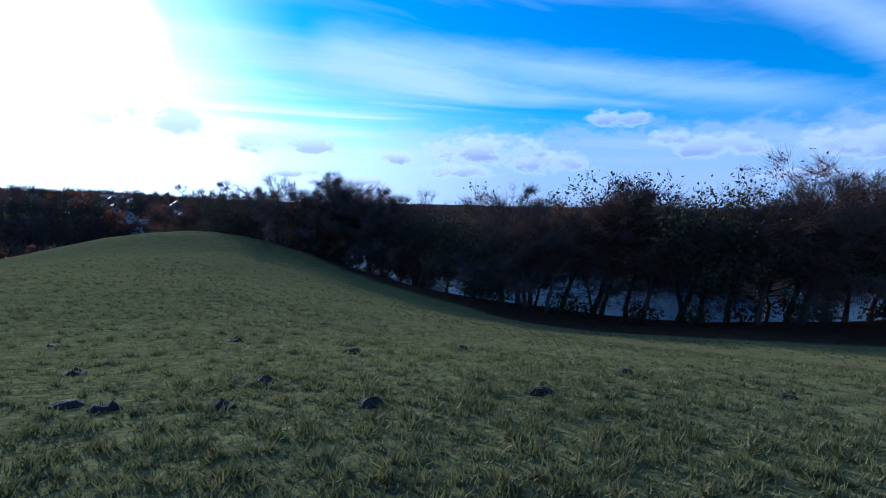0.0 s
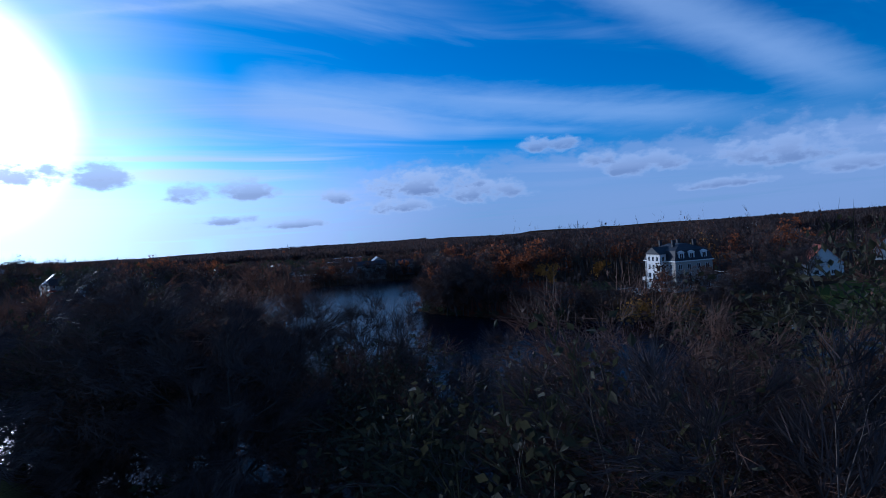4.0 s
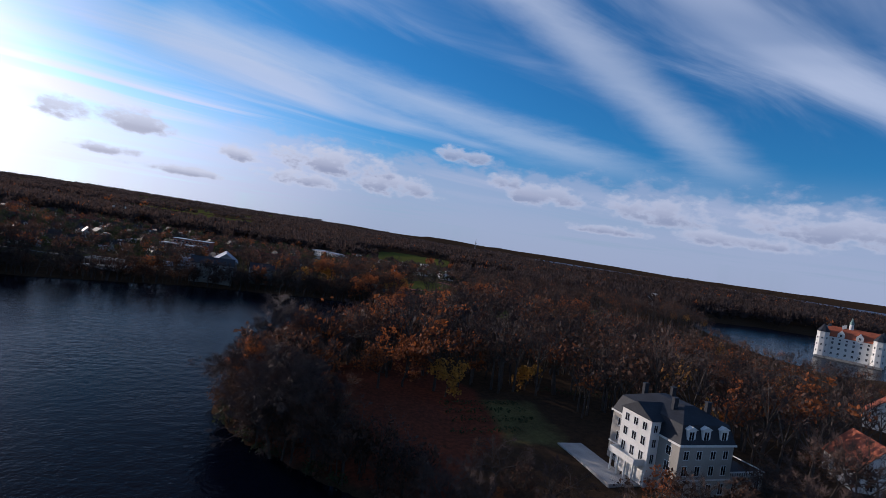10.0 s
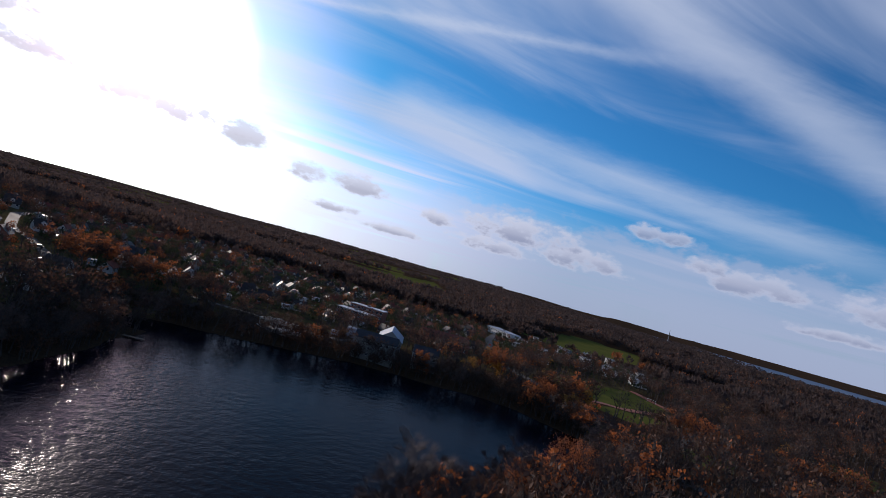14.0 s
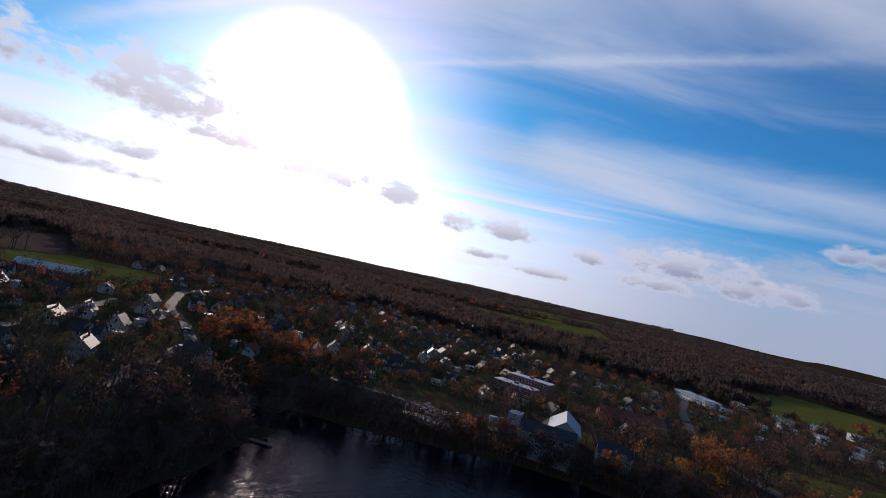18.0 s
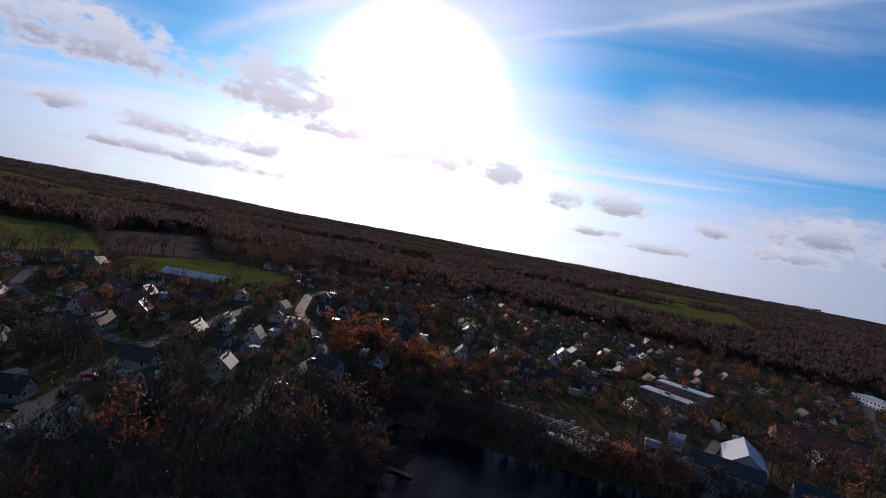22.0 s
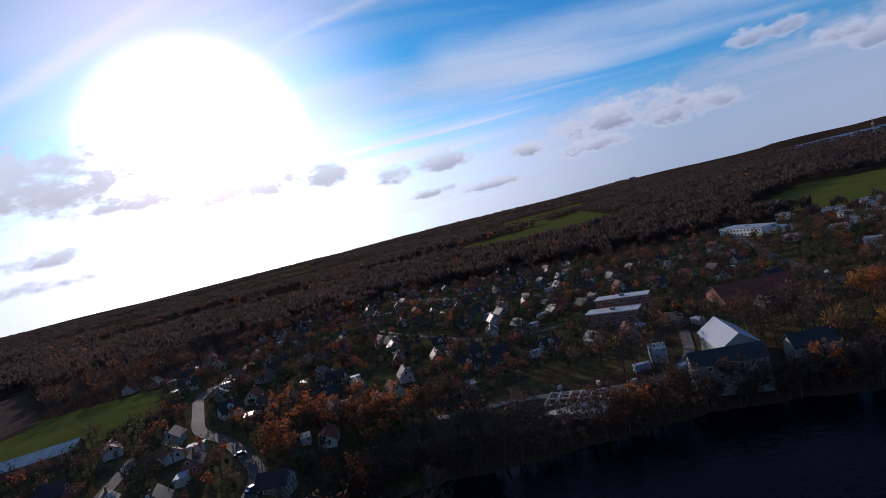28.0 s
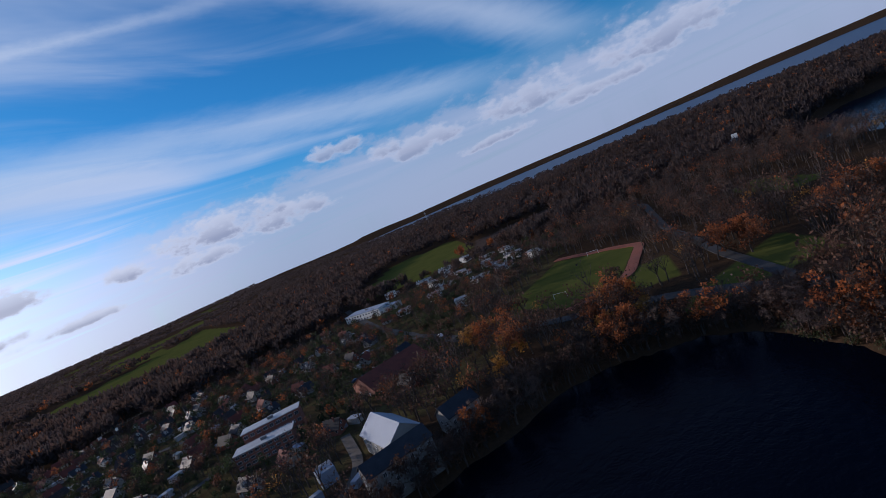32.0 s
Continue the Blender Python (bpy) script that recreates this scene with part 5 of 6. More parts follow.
site_frame()
for i, (x, y) in enumerate(((-45, 444), (-40, 454), (-66, 456), (-52, 456), (-34, 446))):
    ob = thing("material_stack", "stack of pale building blocks on a pallet", "building material", x, y, ground_z(x, y), i * 33, "stacks on the building site")
    part("pallet", boxed((-1.1, 1.1, -0.7, 0.7, 0, 0.15)), M_WOOD, ob)
    part("pallet_load", boxed((-1.0, 1.0, -0.6, 0.6, 0.154, 1.3)), M_CONCRETE, ob)


def crane():
    ob = thing("tower_crane", "slim dark steel tower crane over the town", "crane", -108, 648, ground_z(-108, 648), 20)
    top = 24.0
    bm = bmesh.new()
    for a in (-0.45, 0.45):
        for b in (-0.45, 0.45):
            box(bm, a - 0.07, a + 0.07, b - 0.07, b + 0.07, 0, top)
    for i in range(20):
        box(bm, -0.45, 0.45, -0.50, -0.40, i * 1.2, i * 1.2 + 0.09), box(bm, -0.50, -0.40, -0.45, 0.45, i * 1.2 + 0.5, i * 1.2 + 0.59)
    part("mast", bm, M_TYRE, ob)
    part("jib", boxed((-8, 22, -0.4, -0.25, top, top + 0.2), (-8, 22, 0.25, 0.4, top, top + 0.2), (-3, 22, -0.08, 0.08, top + 1.0, top + 1.15), *[(-7.5 + i * 1.5, -7.35 + i * 1.5, -0.25, 0.25, top, top + 1.0) for i in range(20)]), M_TYRE, ob)
    part("counterweight", boxed((-8.4, -6.6, -0.7, 0.7, top - 1.4, top)), M_CONCRETE, ob)
    part("cab", boxed((0.6, 1.8, -0.8, 0.4, top - 1.6, top)), M_WHITE, ob)
    part("peak", prism(bmesh.new(), 0, 0, top, top + 4, 0.5, 0.1, 4), M_TYRE, ob)


crane()
ob = thing("radio_mast", "thin distant radio mast", "mast", 800, 2070, ground_z(800, 2070), 0)
part("pole", prism(bmesh.new(), 0, 0, 0, 52, 2.2, 0.8, 6), M_STEEL, ob)
part("platform", boxed((-3, 3, -3, 3, 34, 36)), M_STEEL, ob)

# ---- the farm and glasshouses by the pasture ----
long_house("barn", "long pale-roofed barn beside the pasture", -262, 408, 34, 9, 32, 3.2, 2.6, M_BRICK, M_PALEFELT, 1, 8, "", "barn")
for i in range(5):
    long_house("glasshouse", "long low glasshouse with a dark ridged roof", -330 + i * 7.5, 322 - i * 6.5, 40, 6, 34, 2.2, 1.5, M_GREY, M_SLATE, 1, 9, "glasshouses", "greenhouse")


# ---- roads ----
def road(name, label, line, wide, lift=0.28, material=M_ASPHALT):
    pts = []
    for (x0, y0), (x1, y1) in zip(line, line[1:]):
        n = max(1, int(math.hypot(x1 - x0, y1 - y0) / 3))
        pts += [(x0 + (x1 - x0) * i / n, y0 + (y1 - y0) * i / n) for i in range(n)]
    pts.append(line[-1])
    for _ in range(6):
        pts = [pts[0]] + [((a[0] + 2 * b[0] + c[0]) / 4, (a[1] + 2 * b[1] + c[1]) / 4) for a, b, c in zip(pts, pts[1:], pts[2:])] + [pts[-1]]
    verts, faces = [], []
    for i, (x, y) in enumerate(pts):
        a, b = pts[max(i - 1, 0)], pts[min(i + 1, len(pts) - 1)]
        n = math.hypot(b[0] - a[0], b[1] - a[1]) or 1
        nx, ny = -(b[1] - a[1]) / n, (b[0] - a[0]) / n
        for s, dz in ((-1.0, -0.9), (-1.0, 0), (0, 0.05), (1.0, 0), (1.0, -0.9)):
            px, py = x + nx * s * wide / 2, y + ny * s * wide / 2
            verts.append((px, py, ground_z(px, py) + lift + dz))
        if i:
            k = i * 5
            faces += [(k - 5 + j, k - 4 + j, k + 1 + j, k + j)[::-1] for j in range(4)]
    ROADS.append(pts)
    return tagged(new(name, link_mesh(name, verts, faces, material)), label, "road", kind="structure")


ROADS = []
road("road", "grey asphalt road through the woods", [(90, 860), (63, 675), (59, 591), (62, 530), (86, 478), (112, 430), (118, 392), (124, 362), (150, 335), (200, 312), (290, 318)], 6.5)
road("road", "grey asphalt side road under trees", [(118, 392), (150, 443), (210, 520), (290, 601), (330, 700)], 5)
road("road", "wet grey residential street", [(-122, 330), (-129, 344), (-141, 369), (-155, 400), (-183, 421), (-205, 430), (-240, 470), (-260, 540)], 5)
road("road", "grey residential street", [(-215, 410), (-193, 368), (-176, 336), (-150, 300), (-130, 283), (-118, 262)], 5)
road("road", "narrow grey residential street", [(-176, 336), (-215, 330), (-262, 330), (-300, 350)], 4.5)
road("road", "narrow grey residential street", [(-150, 300), (-178, 290), (-215, 295), (-262, 330)], 4.5)
road("path", "pale site track among building plots", [(-15, 500), (-18, 470), (-28, 455), (-48, 450), (-78, 450), (-108, 436)], 4, 0.3, M_SITE)
road("road", "grey residential street", [(-20, 575), (-60, 545), (-100, 530), (-150, 560), (-200, 600), (-250, 640)], 5)
road("road", "grey residential street", [(60, 600), (0, 640), (-80, 640), (-160, 690), (-220, 740)], 5)
road("running_track", "rust-red running track round the pitch", [(94, 484), (132, 480), (182, 515), (172, 582)], 6, 0.3, M_TRACK)
road("car_park", "grey asphalt car park under trees", [(82, 318), (104, 330)], 16, 0.25)


# ---- cars ----
def car(paint, words):
    ob = thing("car", words, "car", 0, 0, 0, 0, "parked cars")
    bm = bmesh.new()
    prof = [(-2.1, 0.35), (-2.15, 0.8), (-1.9, 0.95), (-1.35, 1.0), (-0.75, 1.45), (0.85, 1.47), (1.6, 1.0), (2.05, 0.9), (2.12, 0.4)]
    a, b = [bm.verts.new((x, -0.85, z)) for x, z in prof], [bm.verts.new((x, 0.85, z)) for x, z in prof]
    bm.faces.new(a), bm.faces.new(b[::-1])
    for i in range(len(prof)):
        j = (i + 1) % len(prof)
        bm.faces.new((a[j], a[i], b[i], b[j]))
    part("body", bm, paint, ob)
    part("side_window", boxed((-0.95, 1.2, -0.87, -0.855, 1.0, 1.38), (-0.95, 1.2, 0.855, 0.87, 1.0, 1.38)), M_GLASS, ob)
    for x in (-1.3, 1.3):
        for y in (-0.8, 0.8):
            wheel = bmesh.new()
            bmesh.ops.create_cone(wheel, cap_ends=True, segments=12, radius1=0.32, radius2=0.32, depth=0.2, matrix=pose(x, y, 0.32, 90, 0, 0))
            part("wheel", wheel, M_TYRE, ob)
    return ob


MODELS = [car(p, w) for p, w in zip(M_PAINT, ("white parked car on asphalt", "grey parked car on asphalt", "black parked car on asphalt", "red parked car on asphalt", "blue parked car on asphalt"))]
PARKED = [(86, 316, 60), (88.6, 317.6, 60), (91.4, 319, 60), (94, 320.5, 60), (98, 323, 60), (101, 325, 60), (88, 328, 60), (92, 330, 240), (97, 332, 60), (121, 372, 110), (62, 560, 95), (61, 620, 90),
          (-136, 362, 60), (-150, 389, 70), (-170, 410, 40), (-186, 356, 60), (-160, 316, 50), (-142, 292, 45), (10, 566, 10), (16, 567, 10), (22, 568, 10), (30, 570, 10), (-12, 508, 80), (-14, 516, 80)]
for i, (x, y, a) in enumerate(PARKED):
    m = pose(x, y, ground_z(x, y) + 0.33, 0, 0, a)
    if i < 5:
        MODELS[i].matrix_basis = m
    else:
        copy_thing(MODELS[(i * 3) % 5], m)

# ---- pitch, boat, pole ----
for x, y, a in ((172, 545, 118), (108, 505, 118)):
    g = thing("football_goal", "white football goal on the pitch", "goal", x, y, ground_z(x, y), a, "football goals")
    part("frame", boxed((-3.66, -3.54, -0.06, 0.06, 0, 2.44), (3.54, 3.66, -0.06, 0.06, 0, 2.44), (-3.66, 3.66, -0.06, 0.06, 2.44, 2.56)), M_FRAME, g)
b = thing("rowing_boat", "small white rowing boat at the lawn's edge", "boat", 97.5, 164.5, 0.02, 30)
bm = bmesh.new()
hull = [(-2.0, 0.0), (-1.7, 0.55), (0, 0.75), (1.4, 0.55), (2.3, 0.0), (1.4, -0.55), (0, -0.75), (-1.7, -0.55)]
solid(bm, [(x * 0.85, y * 0.7, -0.15) for x, y in hull] + [(x, y, 0.45) for x, y in hull] + [(x * 0.94, y * 0.88, 0.45) for x, y in hull] + [(x * 0.8, y * 0.62, 0.02) for x, y in hull],
      [tuple(range(8))[::-1]] + [(i, (i + 1) % 8, 8 + (i + 1) % 8, 8 + i) for i in range(8)] + [(8 + i, 8 + (i + 1) % 8, 16 + (i + 1) % 8, 16 + i) for i in range(8)]
      + [(16 + i, 16 + (i + 1) % 8, 24 + (i + 1) % 8, 24 + i) for i in range(8)] + [tuple(range(24, 32))])
part("hull", bm, M_WHITE, b)
part("thwart", boxed((-0.9, -0.6, -0.55, 0.55, 0.25, 0.3), (0.6, 0.9, -0.5, 0.5, 0.25, 0.3)), M_WOOD, b)
p = thing("flagpole", "tall white flagpole on the lawn", "flagpole", 168, 188, ground_z(168, 188), 0)
part("pole", prism(bmesh.new(), 0, 0, 0, 11, 0.09, 0.05, 8), M_FRAME, p)
part("base", boxed((-1.6, 1.6, -1.6, 1.6, -0.5, 0.3)), M_STONE, p)
bh = long_house("boathouse", "low dark boathouse at the water's edge", -118, 392, 60, 4, 7, 2.0, 1.4, M_WOOD, M_SLATE, 1, 2, "", "boathouse", base=0.6)
jt = thing("jetty", "weathered wooden jetty on posts", "jetty", -96, 372, 0.0, 12)
part("deck", boxed(*[(0 + i * 0.32, 0.3 + i * 0.32, -0.8, 0.8, 0.5, 0.58) for i in range(26)]), M_WOOD, jt)
for i in range(4):
    for y in (-0.7, 0.7):
        part("post", prism(bmesh.new(), 0.6 + i * 2.4, y, -2, 0.9, 0.09, 0.08, 7), M_WOOD, jt)


# ---- white houses by the school, and the rest of the town ----
def modern(words, w, l, tall, shed):
    ob = thing("house", words, "house", 0, 0, 0, 0, "white modern houses")
    part("wall", boxed((-l / 2, l / 2, -w / 2, w / 2, -1.5, tall), (-l / 2, l * 0.1, -w / 2, w / 2, tall, tall + shed)), M_WHITE, ob)
    part("roof", boxed((-l / 2 - 0.3, l * 0.1 + 0.3, -w / 2 - 0.3, w / 2 + 0.3, tall + shed, tall + shed + 0.25), (l * 0.1 + 0.32, l / 2 + 0.3, -w / 2 - 0.3, w / 2 + 0.3, tall, tall + 0.2)), M_FELT, ob)
    for s in (-1, 1):
        for x in (-l * 0.34, -l * 0.1, l * 0.2, l * 0.38):
            window(ob, x, s * w / 2, 0.7, 0 if s < 0 else 180, 1.5, 1.6, True)
        for x in (-l * 0.34, -l * 0.1):
            window(ob, x, s * w / 2, tall + 0.4, 0 if s < 0 else 180, 1.5, 1.4, True)
    part("door", boxed((l / 2 - 0.02, l / 2 + 0.05, -0.5, 0.5, 0, 2.1)), M_WOOD, ob)
    return ob


copies(modern("bright white flat-roofed modern house", 9, 13, 2.9, 2.8), [(168, 714, 20), (103, 602, 60), (192, 630, 10), (188, 700, 40), (218, 792, 20), (128, 806, 30), (229, 726, 15), (115, 671, 50), (200, 668, 30), (150, 740, 10)])
copies(modern("low white house with a pale flat roof", 10, 16, 3.0, 0.4), [(170, 646, 30), (194, 800, 10), (148, 650, 20), (90, 682, 60), (217, 746, 25), (178, 760, 40), (140, 700, 15), (160, 790, 30), (210, 690, 5), (182, 672, 35)])

TOWN_KINDS = [
    house("small cream house with a dark tiled roof", 6.2, 8.0, 2.7, 3.3, M_CREAM, M_DARKTILE, True, plain=True), house("small brick house with a dark tiled roof", 6.2, 8.2, 2.6, 3.2, M_BRICK, M_DARKTILE, False, plain=True),
    house("small grey house with a slate roof", 6.4, 8.4, 2.7, 2.8, M_GREY, M_SLATE, True, plain=True), house("small cream house with a russet roof", 6.4, 8.2, 2.6, 3.2, M_CREAM, M_RUSTTILE, False, plain=True)]
placed = [False] * 4
lots = random.Random(77)
for gx in range(-320, 60, 19):
    for gy in range(255, 800, 21):
        x, y, k, a = gx + lots.uniform(-5, 5), gy + lots.uniform(-5, 5), lots.randrange(4), lots.choice((0, 90, 180, 270)) + lots.uniform(15, 50)
        if x > -126 + (y - 420) * 0.6 and y < 500 or y < 250 + max(0, (-200 - x)) * 0.3 or (y > 700 and x > -60) or lots.random() < 0.12:
            continue
        here = np.array([x]), np.array([y])
        if poly_dist(*here, LAKE)[0] < 30 or any(poly_dist(*here, f)[0] < 6 for _, f in FIELDS[:15]) or not is_clear(x, y, 5.5):
            continue
        if any((x - px) ** 2 + (y - py) ** 2 < 64 for line in ROADS for px, py in line):
            continue
        m = pose(x, y, ground_z(x, y) + 0.1, 0, 0, a)
        if placed[k]:
            copy_thing(TOWN_KINDS[k], m)
        else:
            TOWN_KINDS[k].matrix_basis, placed[k] = m, True
        CLEAR.append((x, y, 6.0))


# ---- garages and garden sheds between the houses ----
def garage(words, roof):
    ob = thing("garage", words, "garage", 0, 0, 0, 0, "garages in the town")
    part("wall", boxed((-1.6, 1.6, -2.9, 2.9, -1.0, 2.3)), M_DIM_OLDWHITE, ob)
    part("roof", boxed((-1.8, 1.8, -3.1, 3.1, 2.3, 2.5)), roof, ob)
    part("door", boxed((-1.25, 1.25, -2.96, -2.904, 0, 2.05)), M_STEEL, ob, "grey up-and-over door")
    return ob


GARAGES = [garage("small rendered garage with a flat grey felt roof", M_FELT), garage("small rendered garage with a flat sheet-metal roof", M_METAL)]
yards = random.Random(41)
first = [True, True]
for hx, hy, hr in list(CLEAR):
    if not (-300 < hx < 60 and 250 < hy < 720) or yards.random() < 0.5:
        continue
    a = yards.uniform(0, 6.283)
    x, y = hx + 8.6 * math.cos(a), hy + 8.6 * math.sin(a)
    here = np.array([x]), np.array([y])
    if poly_dist(*here, LAKE)[0] < 22 or any(poly_dist(*here, f)[0] < 4 for _, f in FIELDS[:15]) or any((x - px) ** 2 + (y - py) ** 2 < 30 for line in ROADS for px, py in line):
        continue
    if any((x - cx) ** 2 + (y - cy) ** 2 < (cr + 1.2) ** 2 for cx, cy, cr in CLEAR if (cx, cy) != (hx, hy)) or hr > 8:
        continue
    k = yards.randrange(2)
    m = pose(x, y, ground_z(x, y) + 0.12, 0, 0, yards.choice((0, 90, 180, 270)) + 30)
    if first[k]:
        GARAGES[k].matrix_basis, first[k] = m, False
    else:
        copy_thing(GARAGES[k], m)
    CLEAR.append((x, y, 3.4))


# ---- woods and gardens too many to count, as joined trees ----
def simple_tree(seed, tall, leaves, size, bare):
    """A cheap tree as arrays: a trunk, a few boughs, and leaf clumps or wide twig sprays."""
    w = Wood(seed)
    rnd = w.rnd
    fork = Vector((rnd.gauss(0, 0.3), rnd.gauss(0, 0.3), tall * 0.38))
    w.limb(Vector((0, 0, -0.5)), fork, tall * 0.021, tall * 0.015, 4)
    ends = []
    for i in range(6):
        a, rise = i * 1.05 + rnd.uniform(-0.4, 0.4), rnd.uniform(0.60, 0.92)
        reach = tall * 0.27 * math.sqrt(max(0.05, 1 - ((rise - 0.62) / 0.42) ** 2)) * rnd.uniform(0.6, 1.0)
        tip = Vector((math.cos(a) * reach, math.sin(a) * reach, tall * rise))
        w.limb(fork, tip, tall * 0.010, tall * 0.003, 3)
        ends += [tip, (fork + tip) / 2 + Vector((0, 0, tall * 0.06))]
    ends.append(Vector((0, 0, tall * 0.92)))
    for e in ends:
        for _ in range(leaves):
            off = Vector((rnd.gauss(0, 0.085), rnd.gauss(0, 0.085), rnd.gauss(0, 0.07))) * tall
            if rnd.random() < bare:
                w.twig(e + off * 0.6, (e + off - fork).normalized(), tall * 0.13, 0.045)
            else:
                w.leaf(e + off, size)
    lq = [f for f in w.lf if len(f) == 4]
    lt = [f for f in w.lf if len(f) == 3]
    return np.array(w.v), np.array(w.f).reshape(-1, 4), np.array(w.lv), np.array(lq, int).reshape(-1, 4), np.array(lt, int).reshape(-1, 3)


def joined_wood(name, label, spots, models, material, seed, lo=0.75, hi=1.15):
    r = np.random.RandomState(seed)
    spots = np.asarray(spots)
    z = height_at(spots[:, 0], spots[:, 1])
    which = r.randint(0, len(models), len(spots))
    for crown in (False, True):
        vs, qs, ts, at = [], [], [], 0
        for k, model in enumerate(models):
            v = model[2] if crown else model[0]
            q, t = (model[3], model[4]) if crown else (model[1], np.zeros((0, 3), int))
            mine = np.where(which == k)[0]
            rk = np.random.RandomState(seed + 50 + k)
            belt = (spots[mine, 0] < -80) & (spots[mine, 1] > 255) & (spots[mine, 1] < 445) & (spots[mine, 0] > -124)
            a, s = rk.uniform(0, 6.283, len(mine)), rk.uniform(lo, hi, len(mine)) * np.where(belt, 1.12, 1.0) * np.where((spots[mine, 0] > 232) & (spots[mine, 1] > 250) & (spots[mine, 1] < 450), 0.42, 1.0) * np.where((spots[mine, 0] > 8) & (spots[mine, 0] < 140) & (spots[mine, 1] > 215) & (spots[mine, 1] < 400), 1.3, 1.0)
            c, d = np.cos(a) * s, np.sin(a) * s
            x = v[None, :, 0] * c[:, None] - v[None, :, 1] * d[:, None] + spots[mine, 0][:, None]
            y = v[None, :, 0] * d[:, None] + v[None, :, 1] * c[:, None] + spots[mine, 1][:, None]
            h = v[None, :, 2] * (s * rk.uniform(0.85, 1.15, len(mine)))[:, None] + z[mine][:, None]
            vs.append(np.stack([x, y, h], -1).reshape(-1, 3))
            off = at + np.arange(len(mine))[:, None, None] * len(v)
            qs.append((q[None] + off).reshape(-1, 4)), ts.append((t[None] + off).reshape(-1, 3))
            at += len(mine) * len(v)
        me = fast_mesh(name, np.concatenate(vs), np.concatenate(qs), np.concatenate(ts), material if crown else M_BARK)
        if crown:
            tagged(new(name, me), label, "woodland", kind="stuff")
        else:
            tagged(new(name + "_trunks", me), "grey-brown trunks of " + label, "woodland", kind="stuff")


def far_woods(name, label, spots, seed, sprays, size, material, spread=1.0, wide_spray=0.10):
    """Crowns of many narrow upright sprays, for what stays far off."""
    r = np.random.RandomState(seed)
    n = len(spots)
    z = height_at(spots[:, 0], spots[:, 1])
    tall = r.uniform(9, 15, n) * size
    wide = tall * r.uniform(0.28, 0.42, n) * spread
    d = r.normal(size=(n, sprays, 3))
    d /= np.linalg.norm(d, axis=2, keepdims=True)
    d *= r.uniform(0.2, 1.0, (n, sprays, 1)) ** 0.5
    mid = np.stack([spots[:, 0], spots[:, 1], z + tall * 0.56], 1)[:, None, :]
    foot = mid + d * np.stack([wide, wide, tall * 0.36], 1)[:, None, :]
    rise = np.stack([d[..., 0] * 0.55, d[..., 1] * 0.55, 0.75 + 0 * d[..., 2]], 2) + r.normal(0, 0.22, (n, sprays, 3))
    tip = foot + rise * (tall * 0.30)[:, None, None]
    a = r.uniform(0, 6.283, (n, sprays))
    side = np.stack([np.cos(a), np.sin(a), r.normal(0, 0.3, (n, sprays))], 2) * (wide * wide_spray * 2.4)[:, None, None] * r.uniform(0.5, 1.2, (n, sprays, 1))
    corners = np.stack([foot - side, foot + side, tip], 2).reshape(-1, 3)
    me = fast_mesh(name, corners, [], np.arange(len(corners)).reshape(-1, 3), material)
    return tagged(new(name, me), label, "woodland", kind="stuff")


def forest_spots(lo, hi, gap, seed, bearings, town=False):
    """Places in rings from the town's middle, leaving lake, fields, roads and houses open."""
    r = np.random.RandomState(seed)
    area = math.radians(bearings[1] - bearings[0]) * (hi * hi - lo * lo) / 2
    n = int(area / gap ** 2)
    rad = np.sqrt(r.uniform(lo * lo, hi * hi, n))
    ang = np.radians(r.uniform(bearings[0], bearings[1], n))
    x, y = np.sin(ang) * rad, 300 + np.cos(ang) * rad
    ok = (poly_dist(x, y, LAKE) > 7) & (poly_dist(x, y, GARDEN) > 1) & (poly_dist(x, y, CASTLE_LAKE) > 4) & (poly_dist(x, y, MEADOW) > 10)
    ok &= ~((np.abs(x) < 120) & (y < 90)) | (poly_dist(x, y, MEADOW) > 40)
    for _, f in FIELDS:
        ok &= poly_dist(x, y, f) > 3
    for a, b, c in CLEAR + [(60, 245, 22), (80, 222, 14), (150, 180, 30), (175, 195, 25), (200, 215, 22), (92, 324, 17), (-70, 455, 15)]:
        ok &= (x - a) ** 2 + (y - b) ** 2 > (c + 1.0) ** 2
    for line in ROADS:
        for px, py in line[::2]:
            ok &= (x - px) ** 2 + (y - py) ** 2 > 25
    ok &= height_at(x, y) > 0.5
    ok &= ~((height_at(x, y) < 5.0) & (rad > 1300) & (np.degrees(ang) > 10) & (np.degrees(ang) < 88))
    open_land = wavy(x, y, 260, 8.0) + wavy(x, y, 90, 9.0) * 0.5
    west = (x < -340) | ((rad > 900) & (np.degrees(ang) < -5))
    ok &= ~(west & (open_land > 0.6))
    inside = poly_dist(x, y, TOWN) < 0
    ok &= inside if town else ~inside
    return np.stack([x, y], 1)[ok]


TOWN = [(-330, 250), (-130, 264), (-120, 320), (-120, 400), (-96, 450), (-30, 500), (60, 520), (110, 590), (240, 610), (250, 830), (-260, 780)]
BARE = [simple_tree(300 + i, 14.5, 4, 0.5, 0.85) for i in range(3)]
LEAFY = [simple_tree(310 + i, 13.5, 6, 0.58, 0.3) for i in range(4)]
SMALL = [simple_tree(320 + i, 8, 6, 0.5, 0.15) for i in range(3)]
near = forest_spots(0, 480, 7.0, 1, (-130, 130))
mix = np.random.RandomState(7)
share = mix.random(len(near))
joined_wood("bare_wood", "bare grey-brown woodland trees", near[share < 0.52], BARE, M_TWIG, 31, 0.8, 1.25)
joined_wood("brown_wood", "brown autumn woodland trees", near[(share >= 0.52) & (share < 0.90)], LEAFY, M_BROWN, 32)
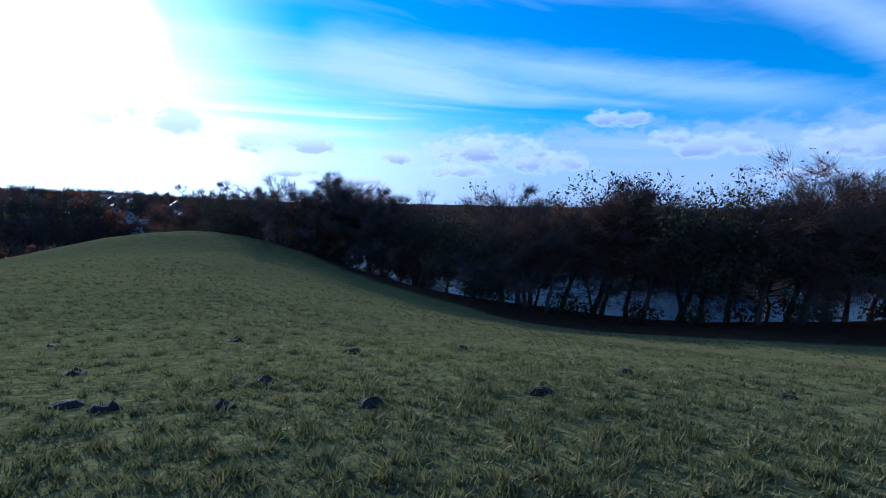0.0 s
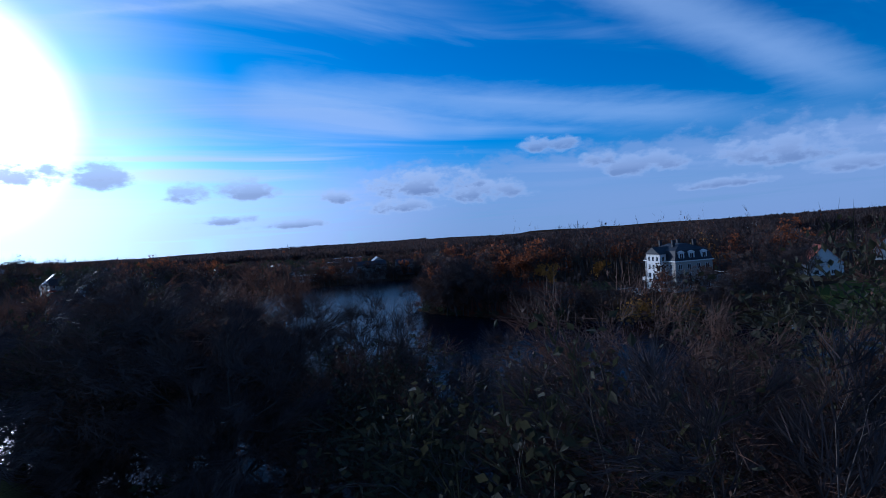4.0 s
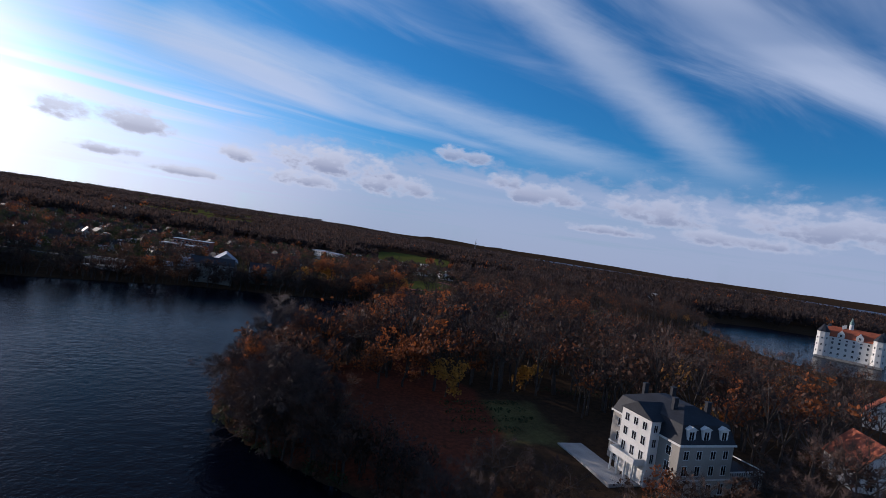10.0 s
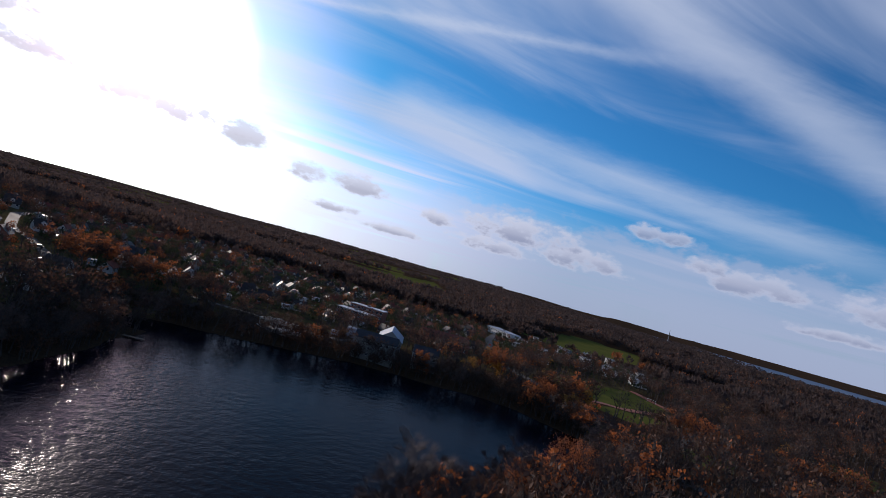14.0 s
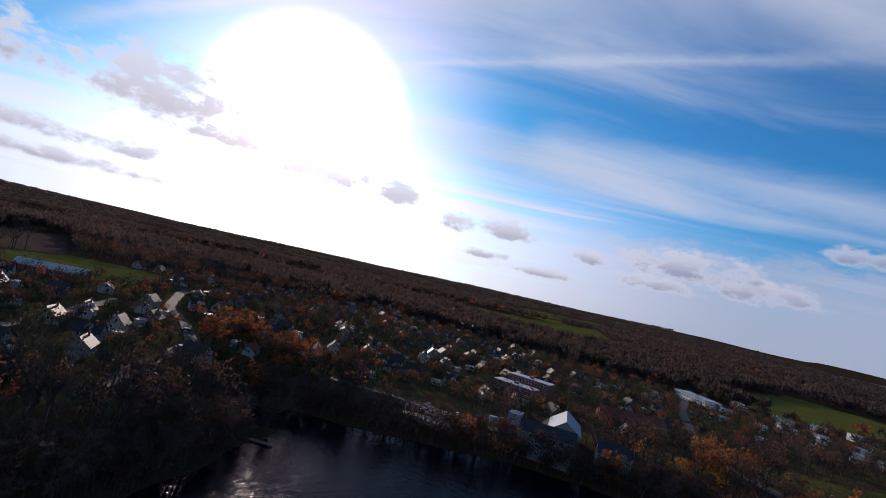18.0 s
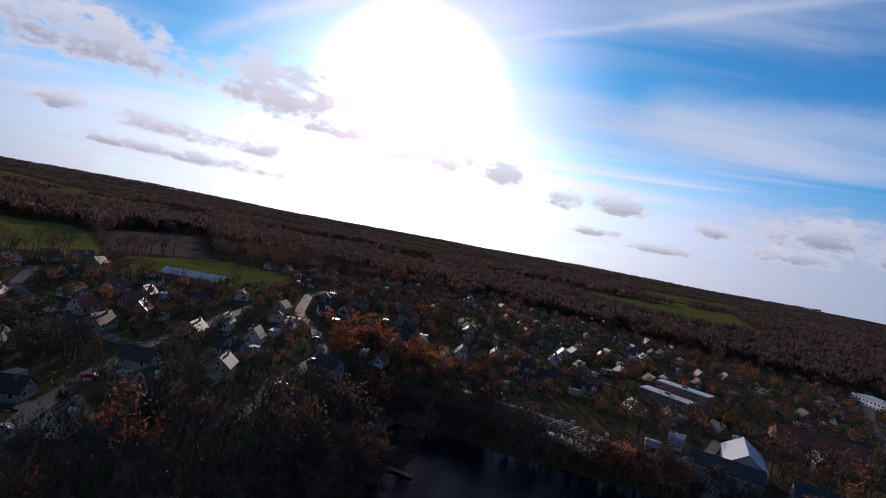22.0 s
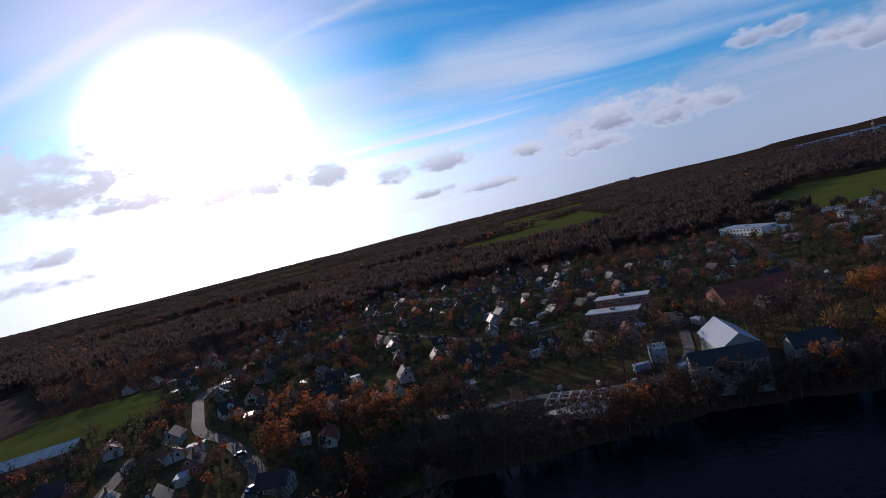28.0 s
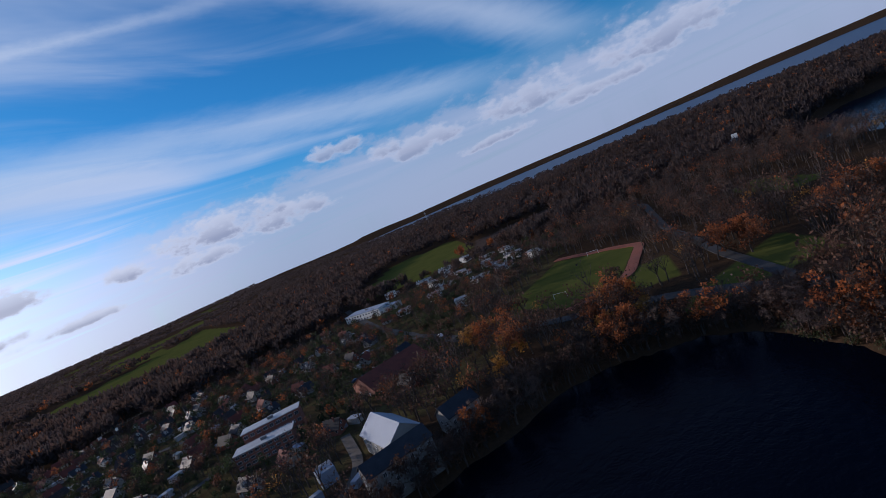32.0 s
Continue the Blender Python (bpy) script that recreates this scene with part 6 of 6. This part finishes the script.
joined_wood("rust_wood", "rust-orange autumn woodland trees", near[(share >= 0.90) & (share < 0.98)], LEAFY, M_RUST, 33)
joined_wood("gold_wood", "golden autumn woodland trees", near[share >= 0.98], LEAFY, M_GOLD, 34, 0.6, 0.9)
SHRUB = [simple_tree(330 + i, 3.4, 3, 0.42, 0.0) for i in range(3)]
shrubs = forest_spots(0, 420, 5.2, 9, (-130, 130), True)
joined_wood("garden_shrubs", "dark low garden hedges and shrubs", shrubs, SHRUB, M_HEDGE, 43, 0.6, 1.4)
rim = np.random.RandomState(15)
edge = np.stack([rim.uniform(-270, 110, 26000), rim.uniform(88, 470, 26000)], 1)
off = poly_dist(edge[:, 0], edge[:, 1], LAKE)
edge = edge[(off > 0.5) & (off < 9.0) & (poly_dist(edge[:, 0], edge[:, 1], MEADOW) > 9) & ((edge[:, 1] > 200) | (edge[:, 0] < -50) | (edge[:, 0] > 70)) & ~((edge[:, 0] > 40) & (edge[:, 1] < 215) & (edge[:, 1] > 140))][:1300]
joined_wood("shore_scrub", "brown scrub and saplings along the water's edge", edge[::2], SMALL, M_BROWN, 44, 0.5, 1.0)
joined_wood("shore_saplings", "bare saplings along the water's edge", edge[1::2], BARE, M_TWIG, 45, 0.4, 0.75)
bank_side = np.concatenate([forest_spots(0, 330, 4.6, 14, (-120, 20), True), forest_spots(0, 330, 5.4, 16, (-120, 20))])
bank_side = bank_side[(poly_dist(bank_side[:, 0], bank_side[:, 1], [(-84, 285), (-84, 400), (-128, 402), (-150, 345), (-205, 300), (-215, 236), (-140, 240), (-110, 262)]) < 0)]
joined_wood("bank_trees", "dark bare trees on the slope below the town", bank_side[::2], BARE, M_TWIG, 46, 0.7, 1.05)
joined_wood("bank_evergreens", "dark evergreen trees on the slope below the town", bank_side[1::2], LEAFY, M_OLIVE, 47, 0.55, 0.95)
gardens = forest_spots(0, 480, 5.6, 4, (-130, 130), True)
share = mix.random(len(gardens))
for name, label, lo, hi, models, m in (("garden_bare_trees", "small bare garden trees", 0, 0.36, BARE, M_TWIG), ("garden_brown_trees", "small brown garden trees", 0.36, 0.66, SMALL, M_BROWN),
                                       ("garden_evergreens", "dark evergreen garden shrubs", 0.66, 0.86, SMALL, M_HEDGE), ("garden_rust_trees", "small rust-orange garden trees", 0.86, 0.95, SMALL, M_RUST),
                                       ("garden_gold_trees", "small golden garden trees", 0.95, 1.01, SMALL, M_OLIVE)):
    joined_wood(name, label, gardens[(share >= lo) & (share < hi)], models, m, 41, 0.45 if models is BARE else 0.6, 0.8 if models is BARE else 1.2)
for town, gap, lo, hi, sprays in ((False, 9.0, 480, 820, 46), (False, 12.5, 820, 1500, 22), (True, 13.0, 480, 900, 40)):
    middle = forest_spots(lo, hi, gap, 2, (-95, 95), town)
    share = mix.random(len(middle))
    tall = 1.15 if not town else 0.7
    far_woods("bare_wood_far", "bare grey-brown woodland beyond the town", middle[share < 0.55], 51, sprays, tall, M_FAR_TWIG, 1.0, 0.10 if sprays > 30 else 0.16)
    far_woods("brown_wood_far", "brown autumn woodland beyond the town", middle[(share >= 0.55) & (share < 0.93)], 52, sprays, tall, M_FAR_BROWN, 1.0, 0.11 if sprays > 30 else 0.17)
    far_woods("rust_wood_far", "rust-orange autumn trees beyond the town", middle[share >= 0.93], 55, sprays, tall * 0.85, M_RUST, 1.0, 0.12 if sprays > 30 else 0.17)
distant = forest_spots(1500, 4700, 36.0, 3, (-85, 88))
bearing = np.degrees(np.arctan2(distant[:, 0], distant[:, 1] - 300))
seaward = (bearing > 5) & (bearing < 88)
far_woods("shore_wood", "distant brown woodland before the fjord", distant[seaward & (np.hypot(distant[:, 0], distant[:, 1] - 300) < 4200)], 54, 16, 1.0, M_FAR_TWIG, 2.8, 0.16)
distant = distant[~seaward]
far_woods("distant_wood", "distant brown woodland on low hills", distant, 53, 12, 1.1, M_FAR_TWIG, 2.8, 0.17)
print("woods", len(near), len(gardens), len(middle), len(distant), "trees", TREE_COUNT)


# ---- the meadow's grass and molehills, thickest round the start ----
def blades(name, label, count, per, lo, hi, tall, wide, seed, material):
    r = np.random.RandomState(seed)
    rad, ang = lo + (hi - lo) * r.random(count) ** 1.3, np.radians(r.uniform(-56, 56, count))
    x, y = np.sin(ang) * rad, np.cos(ang) * rad
    ok = poly_dist(x, y, MEADOW) < -1
    x, y = x[ok], y[ok]
    n = len(x)
    foot = np.stack([x, y, height_at(x, y) - 0.02], 1)[:, None, :] + np.concatenate([r.normal(0, tall * 0.45, (n, per, 2)), np.zeros((n, per, 1))], 2)
    a = r.uniform(0, 6.283, (n, per))
    side = np.stack([np.cos(a), np.sin(a), a * 0], 2) * wide
    tip = foot + np.stack([r.normal(0, tall * 0.5, (n, per)), r.normal(0, tall * 0.5, (n, per)), tall * r.uniform(0.5, 1.2, (n, per))], 2)
    v = np.stack([foot - side, foot + side, tip], 2).reshape(-1, 3)
    tagged(new(name, fast_mesh(name, v, [], np.arange(len(v)).reshape(-1, 3), material)), label, "grass", kind="stuff")


blades("meadow_grass", "short uneven meadow grass", 15000, 6, 3, 30, 0.075, 0.014, 61, M_TUFT)
blades("meadow_grass", "short uneven meadow grass", 8000, 5, 20, 80, 0.10, 0.035, 62, M_TUFT)
blades("grass_tussocks", "coarse tussocks of darker grass", 3000, 22, 4, 60, 0.15, 0.018, 63, M_TUFT)
for i, (x, y) in enumerate(((-5.2, 7.0), (-4.6, 6.9), (-5.8, 14.5), (-3.1, 7.2), (-3.0, 8.8), (1.9, 8.9), (-1.0, 7.6), (-6.6, 9.2), (-9.5, 12.5), (4.6, 12.0), (-2.2, 13.0), (0.8, 15.5), (7.5, 10.5))):
    mo = thing("molehill", "small dark earth molehill in the meadow", "molehill", x, y, ground_z(x, y) - 0.03, i * 40, "molehills")
    r = random.Random(i)
    bm = bmesh.new()
    bmesh.ops.create_icosphere(bm, subdivisions=2, radius=0.17)
    for v in bm.verts:
        v.co = Vector((v.co.x * r.uniform(0.85, 1.25) * 1.3, v.co.y * r.uniform(0.85, 1.2) * 1.1, max(v.co.z, -0.02) * r.uniform(0.4, 1.0)))
    part("earth", bm, M_MOLE, mo)
